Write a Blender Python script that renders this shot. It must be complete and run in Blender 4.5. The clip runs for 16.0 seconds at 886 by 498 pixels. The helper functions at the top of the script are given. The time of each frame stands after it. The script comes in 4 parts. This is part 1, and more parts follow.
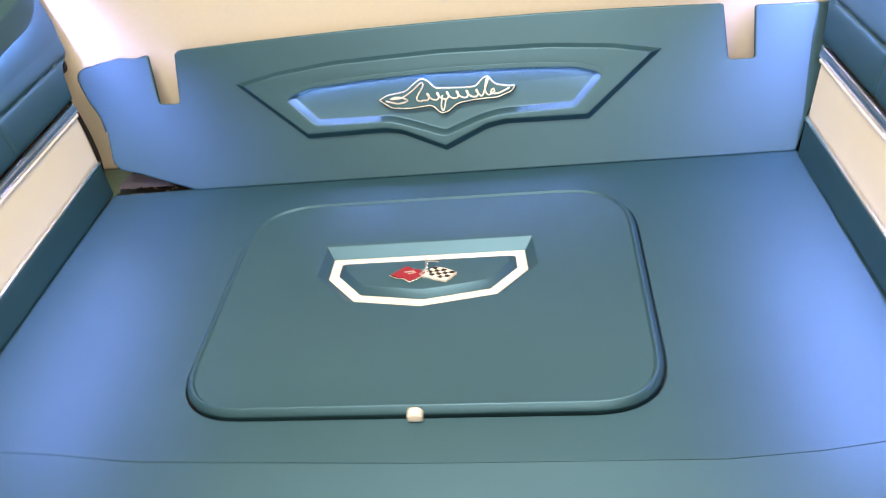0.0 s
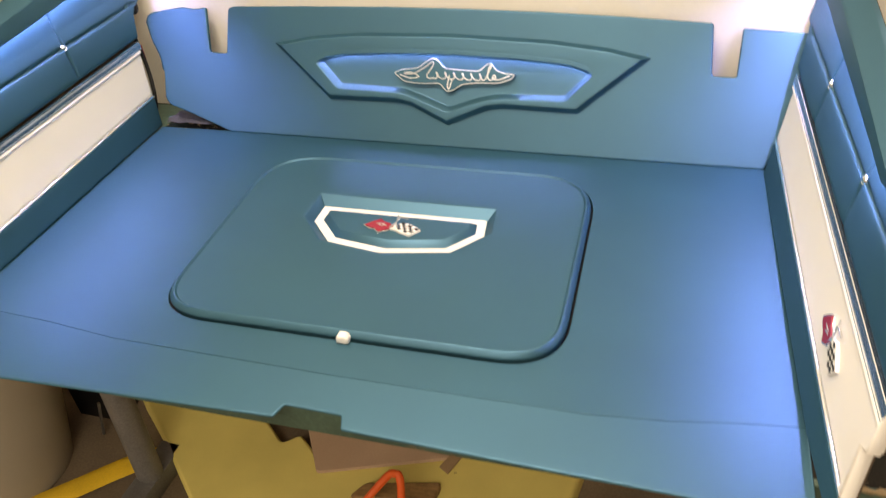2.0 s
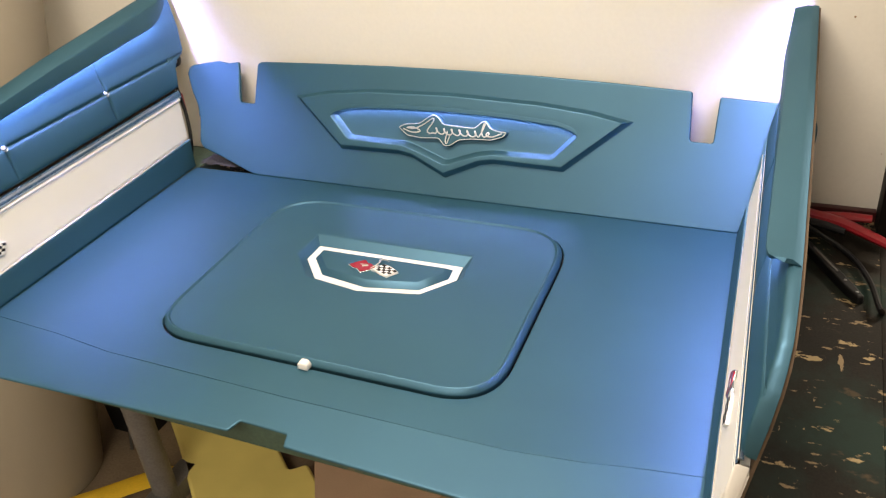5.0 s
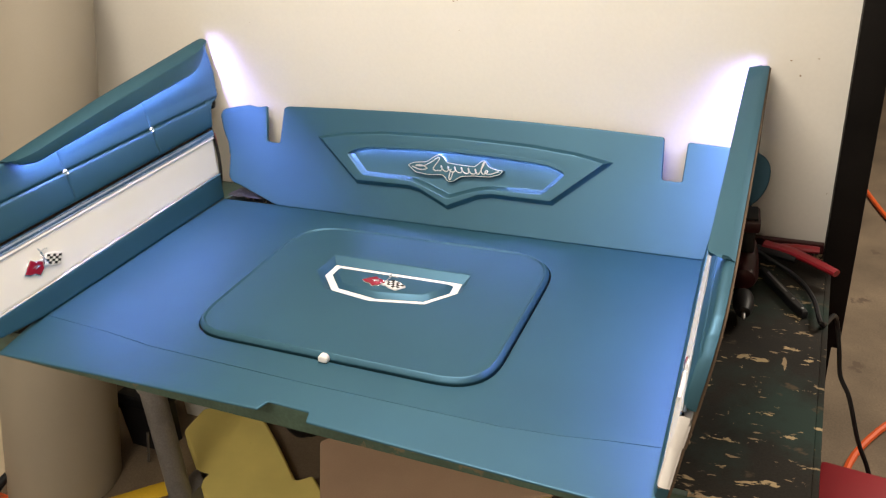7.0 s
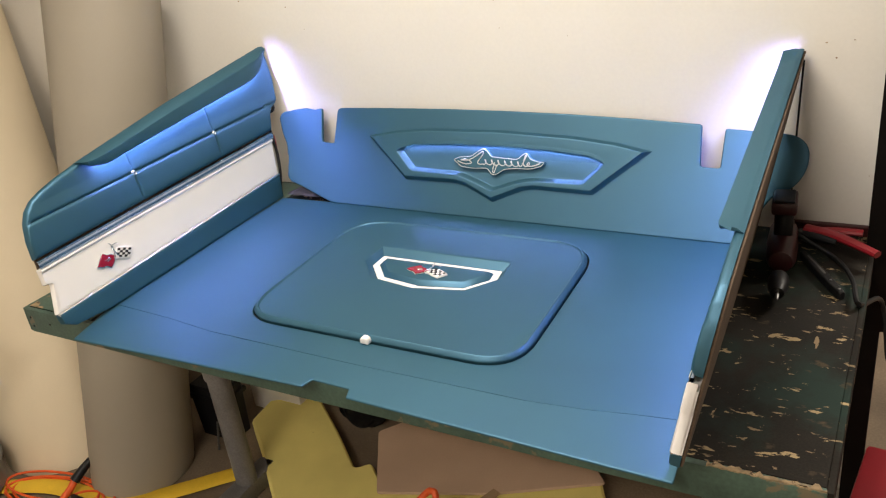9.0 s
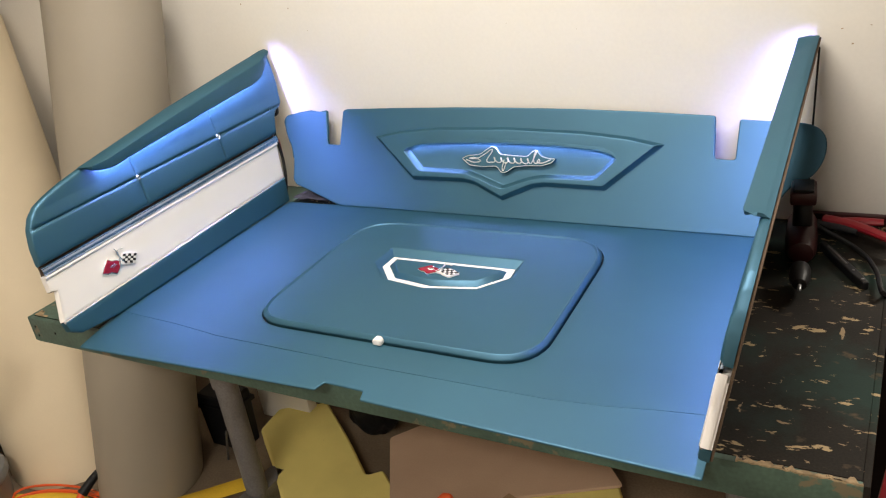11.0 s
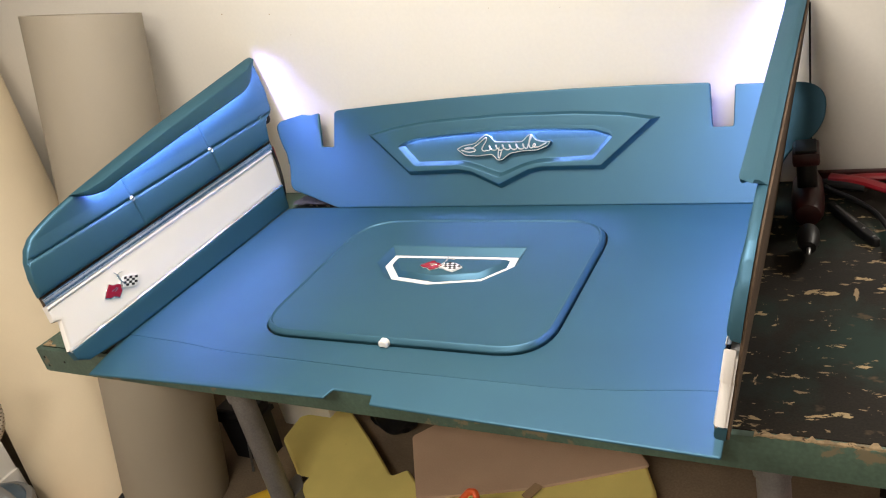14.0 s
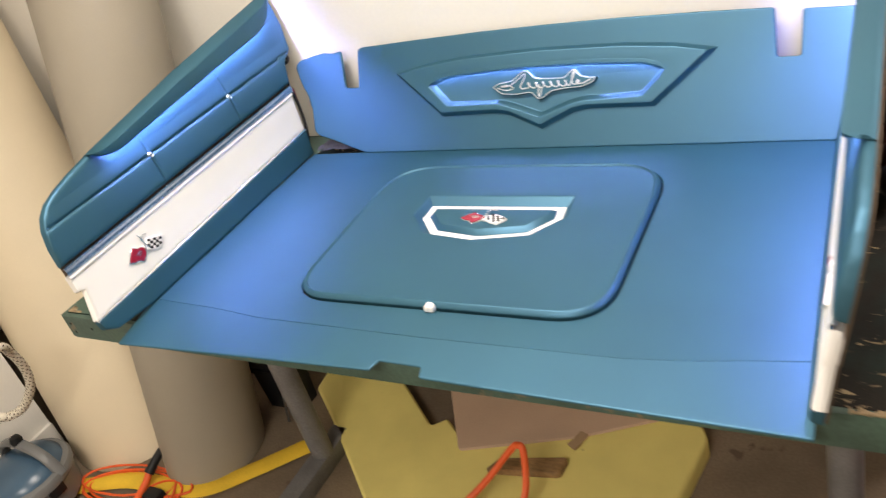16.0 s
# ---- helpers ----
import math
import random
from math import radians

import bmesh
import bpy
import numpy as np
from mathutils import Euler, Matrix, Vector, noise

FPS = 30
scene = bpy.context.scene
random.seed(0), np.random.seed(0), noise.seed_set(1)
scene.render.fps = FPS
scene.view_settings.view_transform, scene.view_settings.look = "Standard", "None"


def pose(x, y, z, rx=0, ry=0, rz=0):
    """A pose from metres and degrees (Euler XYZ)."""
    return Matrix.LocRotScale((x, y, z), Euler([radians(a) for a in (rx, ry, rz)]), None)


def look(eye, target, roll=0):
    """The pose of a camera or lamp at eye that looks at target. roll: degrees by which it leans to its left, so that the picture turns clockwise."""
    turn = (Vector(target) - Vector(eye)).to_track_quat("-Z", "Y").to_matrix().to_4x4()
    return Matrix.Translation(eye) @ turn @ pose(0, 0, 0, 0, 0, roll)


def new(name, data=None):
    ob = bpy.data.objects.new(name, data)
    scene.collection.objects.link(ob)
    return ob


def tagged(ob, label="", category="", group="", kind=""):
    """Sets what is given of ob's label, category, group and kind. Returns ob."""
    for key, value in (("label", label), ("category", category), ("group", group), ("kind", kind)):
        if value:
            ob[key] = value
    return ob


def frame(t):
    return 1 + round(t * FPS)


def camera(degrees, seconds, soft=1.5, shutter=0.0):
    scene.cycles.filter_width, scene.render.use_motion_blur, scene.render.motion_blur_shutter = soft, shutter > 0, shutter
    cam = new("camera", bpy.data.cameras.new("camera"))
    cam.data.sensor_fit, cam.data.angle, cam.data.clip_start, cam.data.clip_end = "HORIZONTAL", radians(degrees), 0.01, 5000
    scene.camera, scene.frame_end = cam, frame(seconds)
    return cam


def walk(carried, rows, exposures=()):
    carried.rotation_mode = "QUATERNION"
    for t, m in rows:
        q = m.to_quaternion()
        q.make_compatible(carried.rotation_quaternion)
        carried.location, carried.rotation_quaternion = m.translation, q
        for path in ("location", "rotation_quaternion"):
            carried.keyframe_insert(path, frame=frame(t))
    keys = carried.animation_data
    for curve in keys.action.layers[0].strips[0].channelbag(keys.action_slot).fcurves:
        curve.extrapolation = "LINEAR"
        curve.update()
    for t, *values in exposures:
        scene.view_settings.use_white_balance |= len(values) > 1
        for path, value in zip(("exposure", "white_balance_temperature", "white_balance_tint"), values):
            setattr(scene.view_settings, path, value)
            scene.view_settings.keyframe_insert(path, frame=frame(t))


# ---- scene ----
from mathutils.geometry import tessellate_polygon

cam = camera(56.4, 16.0, soft=1.15, shutter=0.7)
PATH = [
    (0, (0.245, -1.267, 1.559), (-0.071, 0.328, 0.394), -9.5),
    (0.5, (0.334, -1.29, 1.566), (-0.042, 0.289, 0.397), -5.9),
    (1, (0.427, -1.312, 1.573), (-0.021, 0.249, 0.406), -3.5),
    (1.5, (0.463, -1.335, 1.61), (-0.067, 0.209, 0.453), -2.9),
    (2, (0.486, -1.38, 1.588), (-0.056, 0.157, 0.429), -5.4),
    (2.5, (0.506, -1.391, 1.555), (-0.042, 0.136, 0.384), -7.7),
    (3, (0.486, -1.371, 1.571), (-0.073, 0.201, 0.469), -9.5),
    (3.5, (0.484, -1.342, 1.554), (-0.084, 0.252, 0.488), -9.6),
    (4, (0.633, -1.333, 1.525), (-0.027, 0.24, 0.48), -5.8),
    (4.2, (0.707, -1.323, 1.539), (-0.057, 0.205, 0.498), -5.3),
    (6.3, (0.703, -1.593, 1.667), (-0.034, -0.03, 0.661), -6.6),
    (6.5, (0.729, -1.604, 1.661), (-0.006, -0.029, 0.671), -6.0),
    (7, (0.791, -1.611, 1.644), (0.017, -0.002, 0.742), -4.2),
    (7.5, (0.854, -1.632, 1.639), (-0.057, -0.078, 0.771), -5.4),
    (8, (0.891, -1.635, 1.62), (-0.041, -0.091, 0.756), -5.6),
    (8.5, (0.902, -1.633, 1.621), (-0.042, -0.097, 0.755), -7.1),
    (9, (0.901, -1.645, 1.625), (-0.051, -0.112, 0.763), -7.7),
    (9.5, (0.897, -1.655, 1.616), (-0.058, -0.121, 0.757), -7.9),
    (12, (0.86, -1.627, 1.584), (-0.11, -0.086, 0.758), -10.1),
    (12.5, (0.883, -1.638, 1.581), (-0.095, -0.099, 0.759), -10.9),
    (13, (0.879, -1.634, 1.583), (-0.102, -0.112, 0.735), -12.2),
    (13.5, (0.887, -1.608, 1.581), (-0.107, -0.098, 0.725), -14.0),
    (14, (0.887, -1.597, 1.581), (-0.108, -0.086, 0.729), -14.6),
    (14.5, (0.892, -1.597, 1.595), (-0.103, -0.092, 0.731), -15.4),
    (15, (0.9, -1.584, 1.587), (-0.098, -0.08, 0.725), -16.0),
    (15.5, (0.879, -1.554, 1.588), (-0.122, -0.117, 0.621), -17.0),
    (16, (0.781, -1.504, 1.604), (-0.238, -0.111, 0.592), -17.8),
]
walk(cam, [(t, look(eye, target, roll)) for t, eye, target, roll in PATH],
     exposures=[(0, 0.03, 7950, 10), (1, -0.03, 7850, 10), (3, -0.02, 7700, 10), (6, -0.08, 6950, 10), (7.5, -0.14, 6750, 10), (9.5, -0.08, 6550, 10), (12, -0.06, 6450, 10), (12.5, -0.14, 6450, 10), (13.5, 0.0, 6450, 10), (14.5, 0.06, 6450, 10), (15.3, 0.16, 6450, 10), (16, 0.25, 6450, 10)])

# ---- light and world ----
world = bpy.data.worlds.new("world")
scene.world = world
world.use_nodes = True
world.node_tree.nodes["Background"].inputs[0].default_value = (1.0, 0.86, 0.66, 1)
world.node_tree.nodes["Background"].inputs[1].default_value = 0.006


def ceiling_lamp(x, y, z, w, h, power, colour):
    data = bpy.data.lights.new("ceiling_lamp", "AREA")
    data.shape, data.size, data.size_y, data.energy, data.color = "RECTANGLE", w, h, power, colour
    ob = new("ceiling_lamp", data)
    ob.matrix_world = pose(x, y, z)
    return ob


WARM = (1.0, 0.915, 0.80)
ceiling_lamp(0.05, -0.70, 2.52, 1.2, 0.25, 43, WARM)
ceiling_lamp(0.25, -2.60, 2.52, 1.2, 0.25, 48, WARM)
# unseen lamp, added only to brighten the floor beyond the post
ceiling_lamp(2.2, 1.6, 2.52, 1.2, 0.4, 95, WARM)
LED_POWER = 245.0
LED_COLOUR = (0.455, 0.432, 1.0)


# ---- materials ----
def material(name, colour, rough=0.5, metal=0.0, var=0.12, scale=6.0, bump=0.0, bump_scale=300.0, spec=0.5, second=None, spots=0.0,
             spot_scale=9.0, stretch=(1, 1, 1), coat=0.0):
    """Principled surface with a slow stain, a fine grain and an optional second colour showing through in patches."""
    mat = bpy.data.materials.new(name)
    mat.use_nodes = True
    nt = mat.node_tree
    n, l = nt.nodes, nt.links
    b = n["Principled BSDF"]
    co = n.new("ShaderNodeTexCoord")
    mp = n.new("ShaderNodeMapping")
    mp.inputs["Scale"].default_value = stretch
    l.new(co.outputs["Object"], mp.inputs[0])
    big = n.new("ShaderNodeTexNoise")
    big.inputs["Scale"].default_value, big.inputs["Detail"].default_value = scale, 5
    l.new(mp.outputs[0], big.inputs["Vector"])
    fine = n.new("ShaderNodeTexNoise")
    fine.inputs["Scale"].default_value, fine.inputs["Detail"].default_value = bump_scale, 2
    l.new(co.outputs["Object"], fine.inputs["Vector"])
    ramp = n.new("ShaderNodeMapRange")
    ramp.inputs["From Min"].default_value, ramp.inputs["From Max"].default_value = 0.3, 0.7
    ramp.inputs["To Min"].default_value, ramp.inputs["To Max"].default_value = 1 - var, 1 + var
    l.new(big.outputs["Fac"], ramp.inputs["Value"])
    r2 = n.new("ShaderNodeMapRange")
    r2.inputs["From Min"].default_value, r2.inputs["From Max"].default_value = 0.3, 0.7
    r2.inputs["To Min"].default_value, r2.inputs["To Max"].default_value = 1 - var * 0.5, 1 + var * 0.5
    l.new(fine.outputs["Fac"], r2.inputs["Value"])
    mul = n.new("ShaderNodeMath")
    mul.operation = "MULTIPLY"
    l.new(ramp.outputs[0], mul.inputs[0])
    l.new(r2.outputs[0], mul.inputs[1])
    tint = n.new("ShaderNodeVectorMath")
    tint.operation = "SCALE"
    tint.inputs[0].default_value = colour
    l.new(mul.outputs[0], tint.inputs["Scale"])
    out = tint.outputs[0]
    if second:
        pat = n.new("ShaderNodeTexNoise")
        pat.inputs["Scale"].default_value, pat.inputs["Detail"].default_value, pat.inputs["Roughness"].default_value = spot_scale, 6, 0.6
        l.new(mp.outputs[0], pat.inputs["Vector"])
        edge = n.new("ShaderNodeMapRange")
        edge.inputs["From Min"].default_value, edge.inputs["From Max"].default_value = spots, spots + 0.03
        l.new(pat.outputs["Fac"], edge.inputs["Value"])
        mix = n.new("ShaderNodeMix")
        mix.data_type = "RGBA"
        l.new(edge.outputs[0], mix.inputs["Factor"])
        l.new(out, mix.inputs["A"])
        mix.inputs["B"].default_value = (*second, 1)
        out = mix.outputs["Result"]
    l.new(out, b.inputs["Base Color"])
    b.inputs["Roughness"].default_value, b.inputs["Metallic"].default_value = rough, metal
    b.inputs["Specular IOR Level"].default_value = spec
    b.inputs["Coat Weight"].default_value = coat
    if bump:
        bp = n.new("ShaderNodeBump")
        bp.inputs["Strength"].default_value, bp.inputs["Distance"].default_value = bump, 0.001
        l.new(fine.outputs["Fac"], bp.inputs["Height"])
        l.new(bp.outputs[0], b.inputs["Normal"])
    return mat


def glow(name, colour, strength):
    mat = bpy.data.materials.new(name)
    mat.use_nodes = True
    n = mat.node_tree.nodes
    b = n["Principled BSDF"]
    b.inputs["Base Color"].default_value = (0.8, 0.8, 0.8, 1)
    b.inputs["Emission Color"].default_value = (*colour, 1)
    b.inputs["Emission Strength"].default_value = strength
    return mat


def pearl_vinyl(name, body, flake, share, rough):
    """Soft vinyl with a teal body under a sheen of blue pearl flake."""
    mat = material(name, body, 0.5, 0, 0.09, 7, 0.10, 1300, spec=0.18)
    nt = mat.node_tree
    n, l = nt.nodes, nt.links
    b = n["Principled BSDF"]
    gloss = n.new("ShaderNodeBsdfAnisotropic")
    gloss.inputs["Color"].default_value = (*flake, 1)
    gloss.inputs["Roughness"].default_value = rough
    l.new(b.inputs["Normal"].links[0].from_socket, gloss.inputs["Normal"])
    mix = n.new("ShaderNodeMixShader")
    mix.inputs[0].default_value = share
    l.new(b.outputs[0], mix.inputs[1])
    l.new(gloss.outputs[0], mix.inputs[2])
    l.new(mix.outputs[0], n["Material Output"].inputs["Surface"])
    return mat


VINYL = pearl_vinyl("blue_vinyl", (0.0195, 0.073, 0.094), (0.112, 0.242, 0.382), 0.38, 0.47)
WHITE = material("white_vinyl", (0.80, 0.775, 0.75), 0.5, 0, 0.02, 8, 0.15, 600)
CHROME = material("chrome", (0.82, 0.84, 0.86), 0.17, 1.0, 0.03)
# chrome whose colour holds the blue padding that it would reflect
REFLECTION_TINT = material("reflection_tinted_chrome", (0.34, 0.42, 0.54), 0.24, 0.9, 0.25, 14, stretch=(1, 12, 1))
SILVER = material("brushed_silver", (0.74, 0.75, 0.77), 0.36, 0.75, 0.05)
BACKING = material("fibre_board", (0.10, 0.065, 0.04), 0.85, 0, 0.2, 20, 0.4, 300)
BLACK = material("black_plastic", (0.008, 0.008, 0.009), 0.45, 0, 0.1, spec=0.3)
DARK_RED = material("dark_red_plastic", (0.045, 0.006, 0.007), 0.4, 0, 0.15)
RED = material("red_plastic", (0.27, 0.010, 0.018), 0.4, 0, 0.1)
RED_ENAMEL = material("red_enamel", (0.26, 0.008, 0.028), 0.25, 0, 0.05)
WALL = material("wall_paint", (0.74, 0.71, 0.655), 0.75, 0, 0.025, 2.5, 0.25, 120)
CEILING = material("ceiling_paint", (0.75, 0.72, 0.66), 0.8, 0, 0.03, 3)
FLOOR = material("stained_concrete", (0.165, 0.122, 0.081), 0.8, 0, 0.28, 4, 0.6, 160, second=(0.105, 0.073, 0.049), spots=0.635, spot_scale=7)
def chipped_paint(name):
    """Black-brown paint over older green, flaked through to bare wood in many small chips along the grain."""
    mat = material(name, (0.014, 0.0112, 0.0082), 0.75, 0, 0.5, 5, 0.25, 300, spec=0.2)
    nt = mat.node_tree
    n, l = nt.nodes, nt.links
    b = n["Principled BSDF"]
    out = b.inputs["Base Color"].links[0].from_socket
    co = n.new("ShaderNodeTexCoord")
    for colour, scale, detail, start, width, stretch in (((0.015, 0.031, 0.025), 5, 6, 0.47, 0.14, (1, 0.8, 1)), ((0.070, 0.050, 0.029), 22, 7, 0.62, 0.06, (0.7, 1.2, 1)),
                                                         ((0.40, 0.30, 0.165), 30, 6, 0.643, 0.012, (0.62, 1.3, 1)), ((0.26, 0.19, 0.11), 62, 5, 0.648, 0.018, (0.5, 1.3, 1)),
                                                         ((0.42, 0.315, 0.17), 15, 8, 0.668, 0.010, (0.6, 1.3, 1)), ((0.30, 0.22, 0.13), 24, 6, 0.672, 0.012, (1.5, 0.5, 1))):
        mp = n.new("ShaderNodeMapping")
        mp.inputs["Scale"].default_value = stretch
        mp.inputs["Location"].default_value = (scale * 0.13, scale * 0.07, 0.3)
        l.new(co.outputs["Object"], mp.inputs[0])
        pat = n.new("ShaderNodeTexNoise")
        pat.inputs["Scale"].default_value, pat.inputs["Detail"].default_value, pat.inputs["Roughness"].default_value = scale, detail, 0.58
        l.new(mp.outputs[0], pat.inputs["Vector"])
        step = n.new("ShaderNodeMapRange")
        step.inputs["From Min"].default_value, step.inputs["From Max"].default_value = start, start + width
        l.new(pat.outputs["Fac"], step.inputs["Value"])
        mix = n.new("ShaderNodeMix")
        mix.data_type = "RGBA"
        l.new(step.outputs[0], mix.inputs["Factor"])
        l.new(out, mix.inputs["A"])
        mix.inputs["B"].default_value = (*colour, 1)
        out = mix.outputs["Result"]
    l.new(out, b.inputs["Base Color"])
    return mat


TABLE_TOP = chipped_paint("worn_black_paint")
TABLE_EDGE = material("green_paint", (0.060, 0.106, 0.080), 0.55, 0, 0.3, 8, 0.3, 150, second=(0.17, 0.14, 0.085), spots=0.62, spot_scale=14)
BARE_WOOD = material("bare_wood", (0.30, 0.215, 0.12), 0.85, 0, 0.35, 60, 0.6, 200, second=(0.07, 0.045, 0.025), spots=0.60, spot_scale=90)
GREY_METAL = material("grey_metal", (0.17, 0.165, 0.165), 0.5, 0.2, 0.25, 10, 0.2, 200)
STEEL = material("dull_steel", (0.25, 0.25, 0.25), 0.4, 0.9, 0.2)
GREY_ROLL = material("grey_vinyl_roll", (0.31, 0.272, 0.215), 0.6, 0, 0.05, 3, 0.2, 400)
CREAM_ROLL = material("cream_vinyl_roll", (0.66, 0.56, 0.40), 0.55, 0, 0.05, 3, 0.2, 400)
CARD = material("cardboard_core", (0.33, 0.22, 0.12), 0.85, 0, 0.15)
FOAM = material("yellow_foam", (0.74, 0.625, 0.20), 0.9, 0, 0.07, 7, 0.4, 400, second=(0.34, 0.24, 0.08), spots=0.71, spot_scale=14)
YELLOW = material("yellow_strip", (0.75, 0.48, 0.03), 0.8, 0, 0.1, 10, 0.4, 200)
PINK = material("pink_board", (0.50, 0.35, 0.245), 0.85, 0, 0.08, 5, 0.3, 250)
ORANGE = material("orange_cord", (0.75, 0.11, 0.02), 0.45, 0, 0.08)
WOOD = material("brown_wood", (0.26, 0.15, 0.06), 0.7, 0, 0.3, 20, 0.4, 100, stretch=(1, 6, 1))
VAC_BLUE = material("blue_grey_plastic", (0.050, 0.095, 0.150), 0.28, 0, 0.12)
VAC_GREY = material("grey_plastic", (0.15, 0.15, 0.15), 0.4, 0, 0.1)
HOSE = material("braided_hose", (0.72, 0.66, 0.55), 0.6, 0, 0.1, 30, 0.3, 400)
BLACK_STEEL = material("black_steel", (0.006, 0.005, 0.0045), 0.6, 0.0, 0.3, 12, 0.2, 200, spec=0.15)
FILM = material("clear_film", (0.13, 0.13, 0.14), 0.2, 0, 0.2)
LED = glow("led_strip", LED_COLOUR, LED_POWER)
LED_STRONG = glow("led_strip_strong", LED_COLOUR, LED_POWER * 1.4)
FIELD_LED = glow("field_led_strip", (0.52, 0.50, 1.0), 95.0)


# ---- mesh tools ----
def part(name, bm, mat, parent=None, label="", smooth=True):
    bmesh.ops.recalc_face_normals(bm, faces=bm.faces)
    me = bpy.data.meshes.new(name)
    bm.to_mesh(me)
    bm.free()
    me.materials.append(mat)
    if smooth:
        me.set_sharp_from_angle(angle=radians(38))
    else:
        for p in me.polygons:
            p.use_smooth = False
    ob = new(name, me)
    ob.parent = parent
    if label:
        tagged(ob, label)
    return ob


def thing(name, m, label, category, group="", kind=""):
    ob = new(name)
    ob.empty_display_size = 0.05
    ob.matrix_basis = m
    return tagged(ob, label, category, group, kind)


def ccw(pts):
    a = sum(p[0] * q[1] - q[0] * p[1] for p, q in zip(pts, pts[1:] + pts[:1]))
    return list(pts) if a > 0 else list(reversed(pts))


def inset(pts, d):
    """The outline pts (counter-clockwise) moved inwards by d."""
    out = []
    for i, p in enumerate(pts):
        a, b = Vector(pts[i - 1]), Vector(pts[(i + 1) % len(pts)])
        q = Vector(p)
        e, f = (q - a).normalized(), (b - q).normalized()
        n1, n2 = Vector((-e.y, e.x)), Vector((-f.y, f.x))
        m = n1 + n2
        m = m / max(0.35, m.dot(n1)) if m.length > 1e-6 else n1
        out.append(tuple(q + m * d))
    return out


def rounded(pts, r, n=4):
    """Corners of an outline eased by r (one number, or one for each corner)."""
    out = []
    for i, p in enumerate(pts):
        rr = r[i] if isinstance(r, (list, tuple)) else r
        q, a, b = Vector(p), Vector(pts[i - 1]), Vector(pts[(i + 1) % len(pts)])
        if rr <= 0:
            out.append(tuple(q))
            continue
        p0 = q + (a - q).normalized() * min(rr, (a - q).length * 0.48)
        p2 = q + (b - q).normalized() * min(rr, (b - q).length * 0.48)
        for k in range(n + 1):
            t = k / n
            out.append(tuple(p0 * (1 - t) ** 2 + q * 2 * t * (1 - t) + p2 * t * t))
    return out


def rings(bm, loops, closed=True):
    """Quads between successive loops of vertices."""
    vs = [[bm.verts.new(c) for c in lp] for lp in loops]
    for a, b in zip(vs, vs[1:]):
        k = len(a)
        for i in range(k if closed else k - 1):
            j = (i + 1) % k
            bm.faces.new((a[i], a[j], b[j], b[i]))
    return vs


def fill(bm, vs, holes=()):
    """Faces that fill a loop of vertices around the loops in holes."""
    loops = [vs, *holes]
    flat = [v for lp in loops for v in lp]
    for tri in tessellate_polygon([[v.co for v in lp] for lp in loops]):
        if len(set(tri)) == 3:
            try:
                bm.faces.new([flat[i] for i in tri])
            except ValueError:
                pass


def loft(pts, steps, cap=True, bottom=False, bm=None):
    """An outline drawn through steps of (inset, height)."""
    bm = bm or bmesh.new()
    pts = ccw(pts)
    vs = rings(bm, [[(x, y, z) for x, y in (inset(pts, d) if d else pts)] for d, z in steps])
    if cap:
        fill(bm, vs[-1])
    if bottom:
        fill(bm, vs[0])
    return bm


def plate(pts, z0, z1, bevel=0.0015):
    return loft(pts, [(0, z0), (0, z1 - bevel), (bevel * 0.4, z1 - bevel * 0.35), (bevel, z1), (bevel + 0.0015, z1)], True, True)


def plate_holed(pts, hole, z0, z1, bevel=0.001):
    bm = bmesh.new()
    pts, hole = ccw(pts), ccw(hole)
    a = rings(bm, [[(x, y, z) for x, y in inset(pts, d)] for d, z in ((0, z0), (0, z1 - bevel), (bevel, z1), (bevel + 0.002, z1))])
    b = rings(bm, [[(x, y, z) for x, y in inset(hole, d)] for d, z in ((0, z0), (0, z1 - bevel), (-bevel, z1), (-bevel - 0.0008, z1))])
    fill(bm, a[-1], [b[-1]])
    fill(bm, a[0], [b[0]])
    return bm


def box(x0, x1, y0, y1, z0, z1, bevel=0.003):
    bm = bmesh.new()
    m = Matrix.LocRotScale(((x0 + x1) / 2, (y0 + y1) / 2, (z0 + z1) / 2), None, (x1 - x0, y1 - y0, z1 - z0))
    bmesh.ops.create_cube(bm, size=1, matrix=m)
    if bevel:
        bmesh.ops.bevel(bm, geom=bm.edges[:], offset=bevel, segments=2, profile=0.6, affect="EDGES")
    return bm


def smooth_line(pts, n=6):
    p = [Vector(q) for q in pts]
    p = [2 * p[0] - p[1], *p, 2 * p[-1] - p[-2]]
    out = []
    for i in range(1, len(p) - 2):
        for k in range(n):
            t = k / n
            a, b, c, d = p[i - 1:i + 3]
            out.append(0.5 * (2 * b + (c - a) * t + (2 * a - 5 * b + 4 * c - d) * t * t + (3 * b - a - 3 * c + d) * t ** 3))
    return out + [p[-2]]


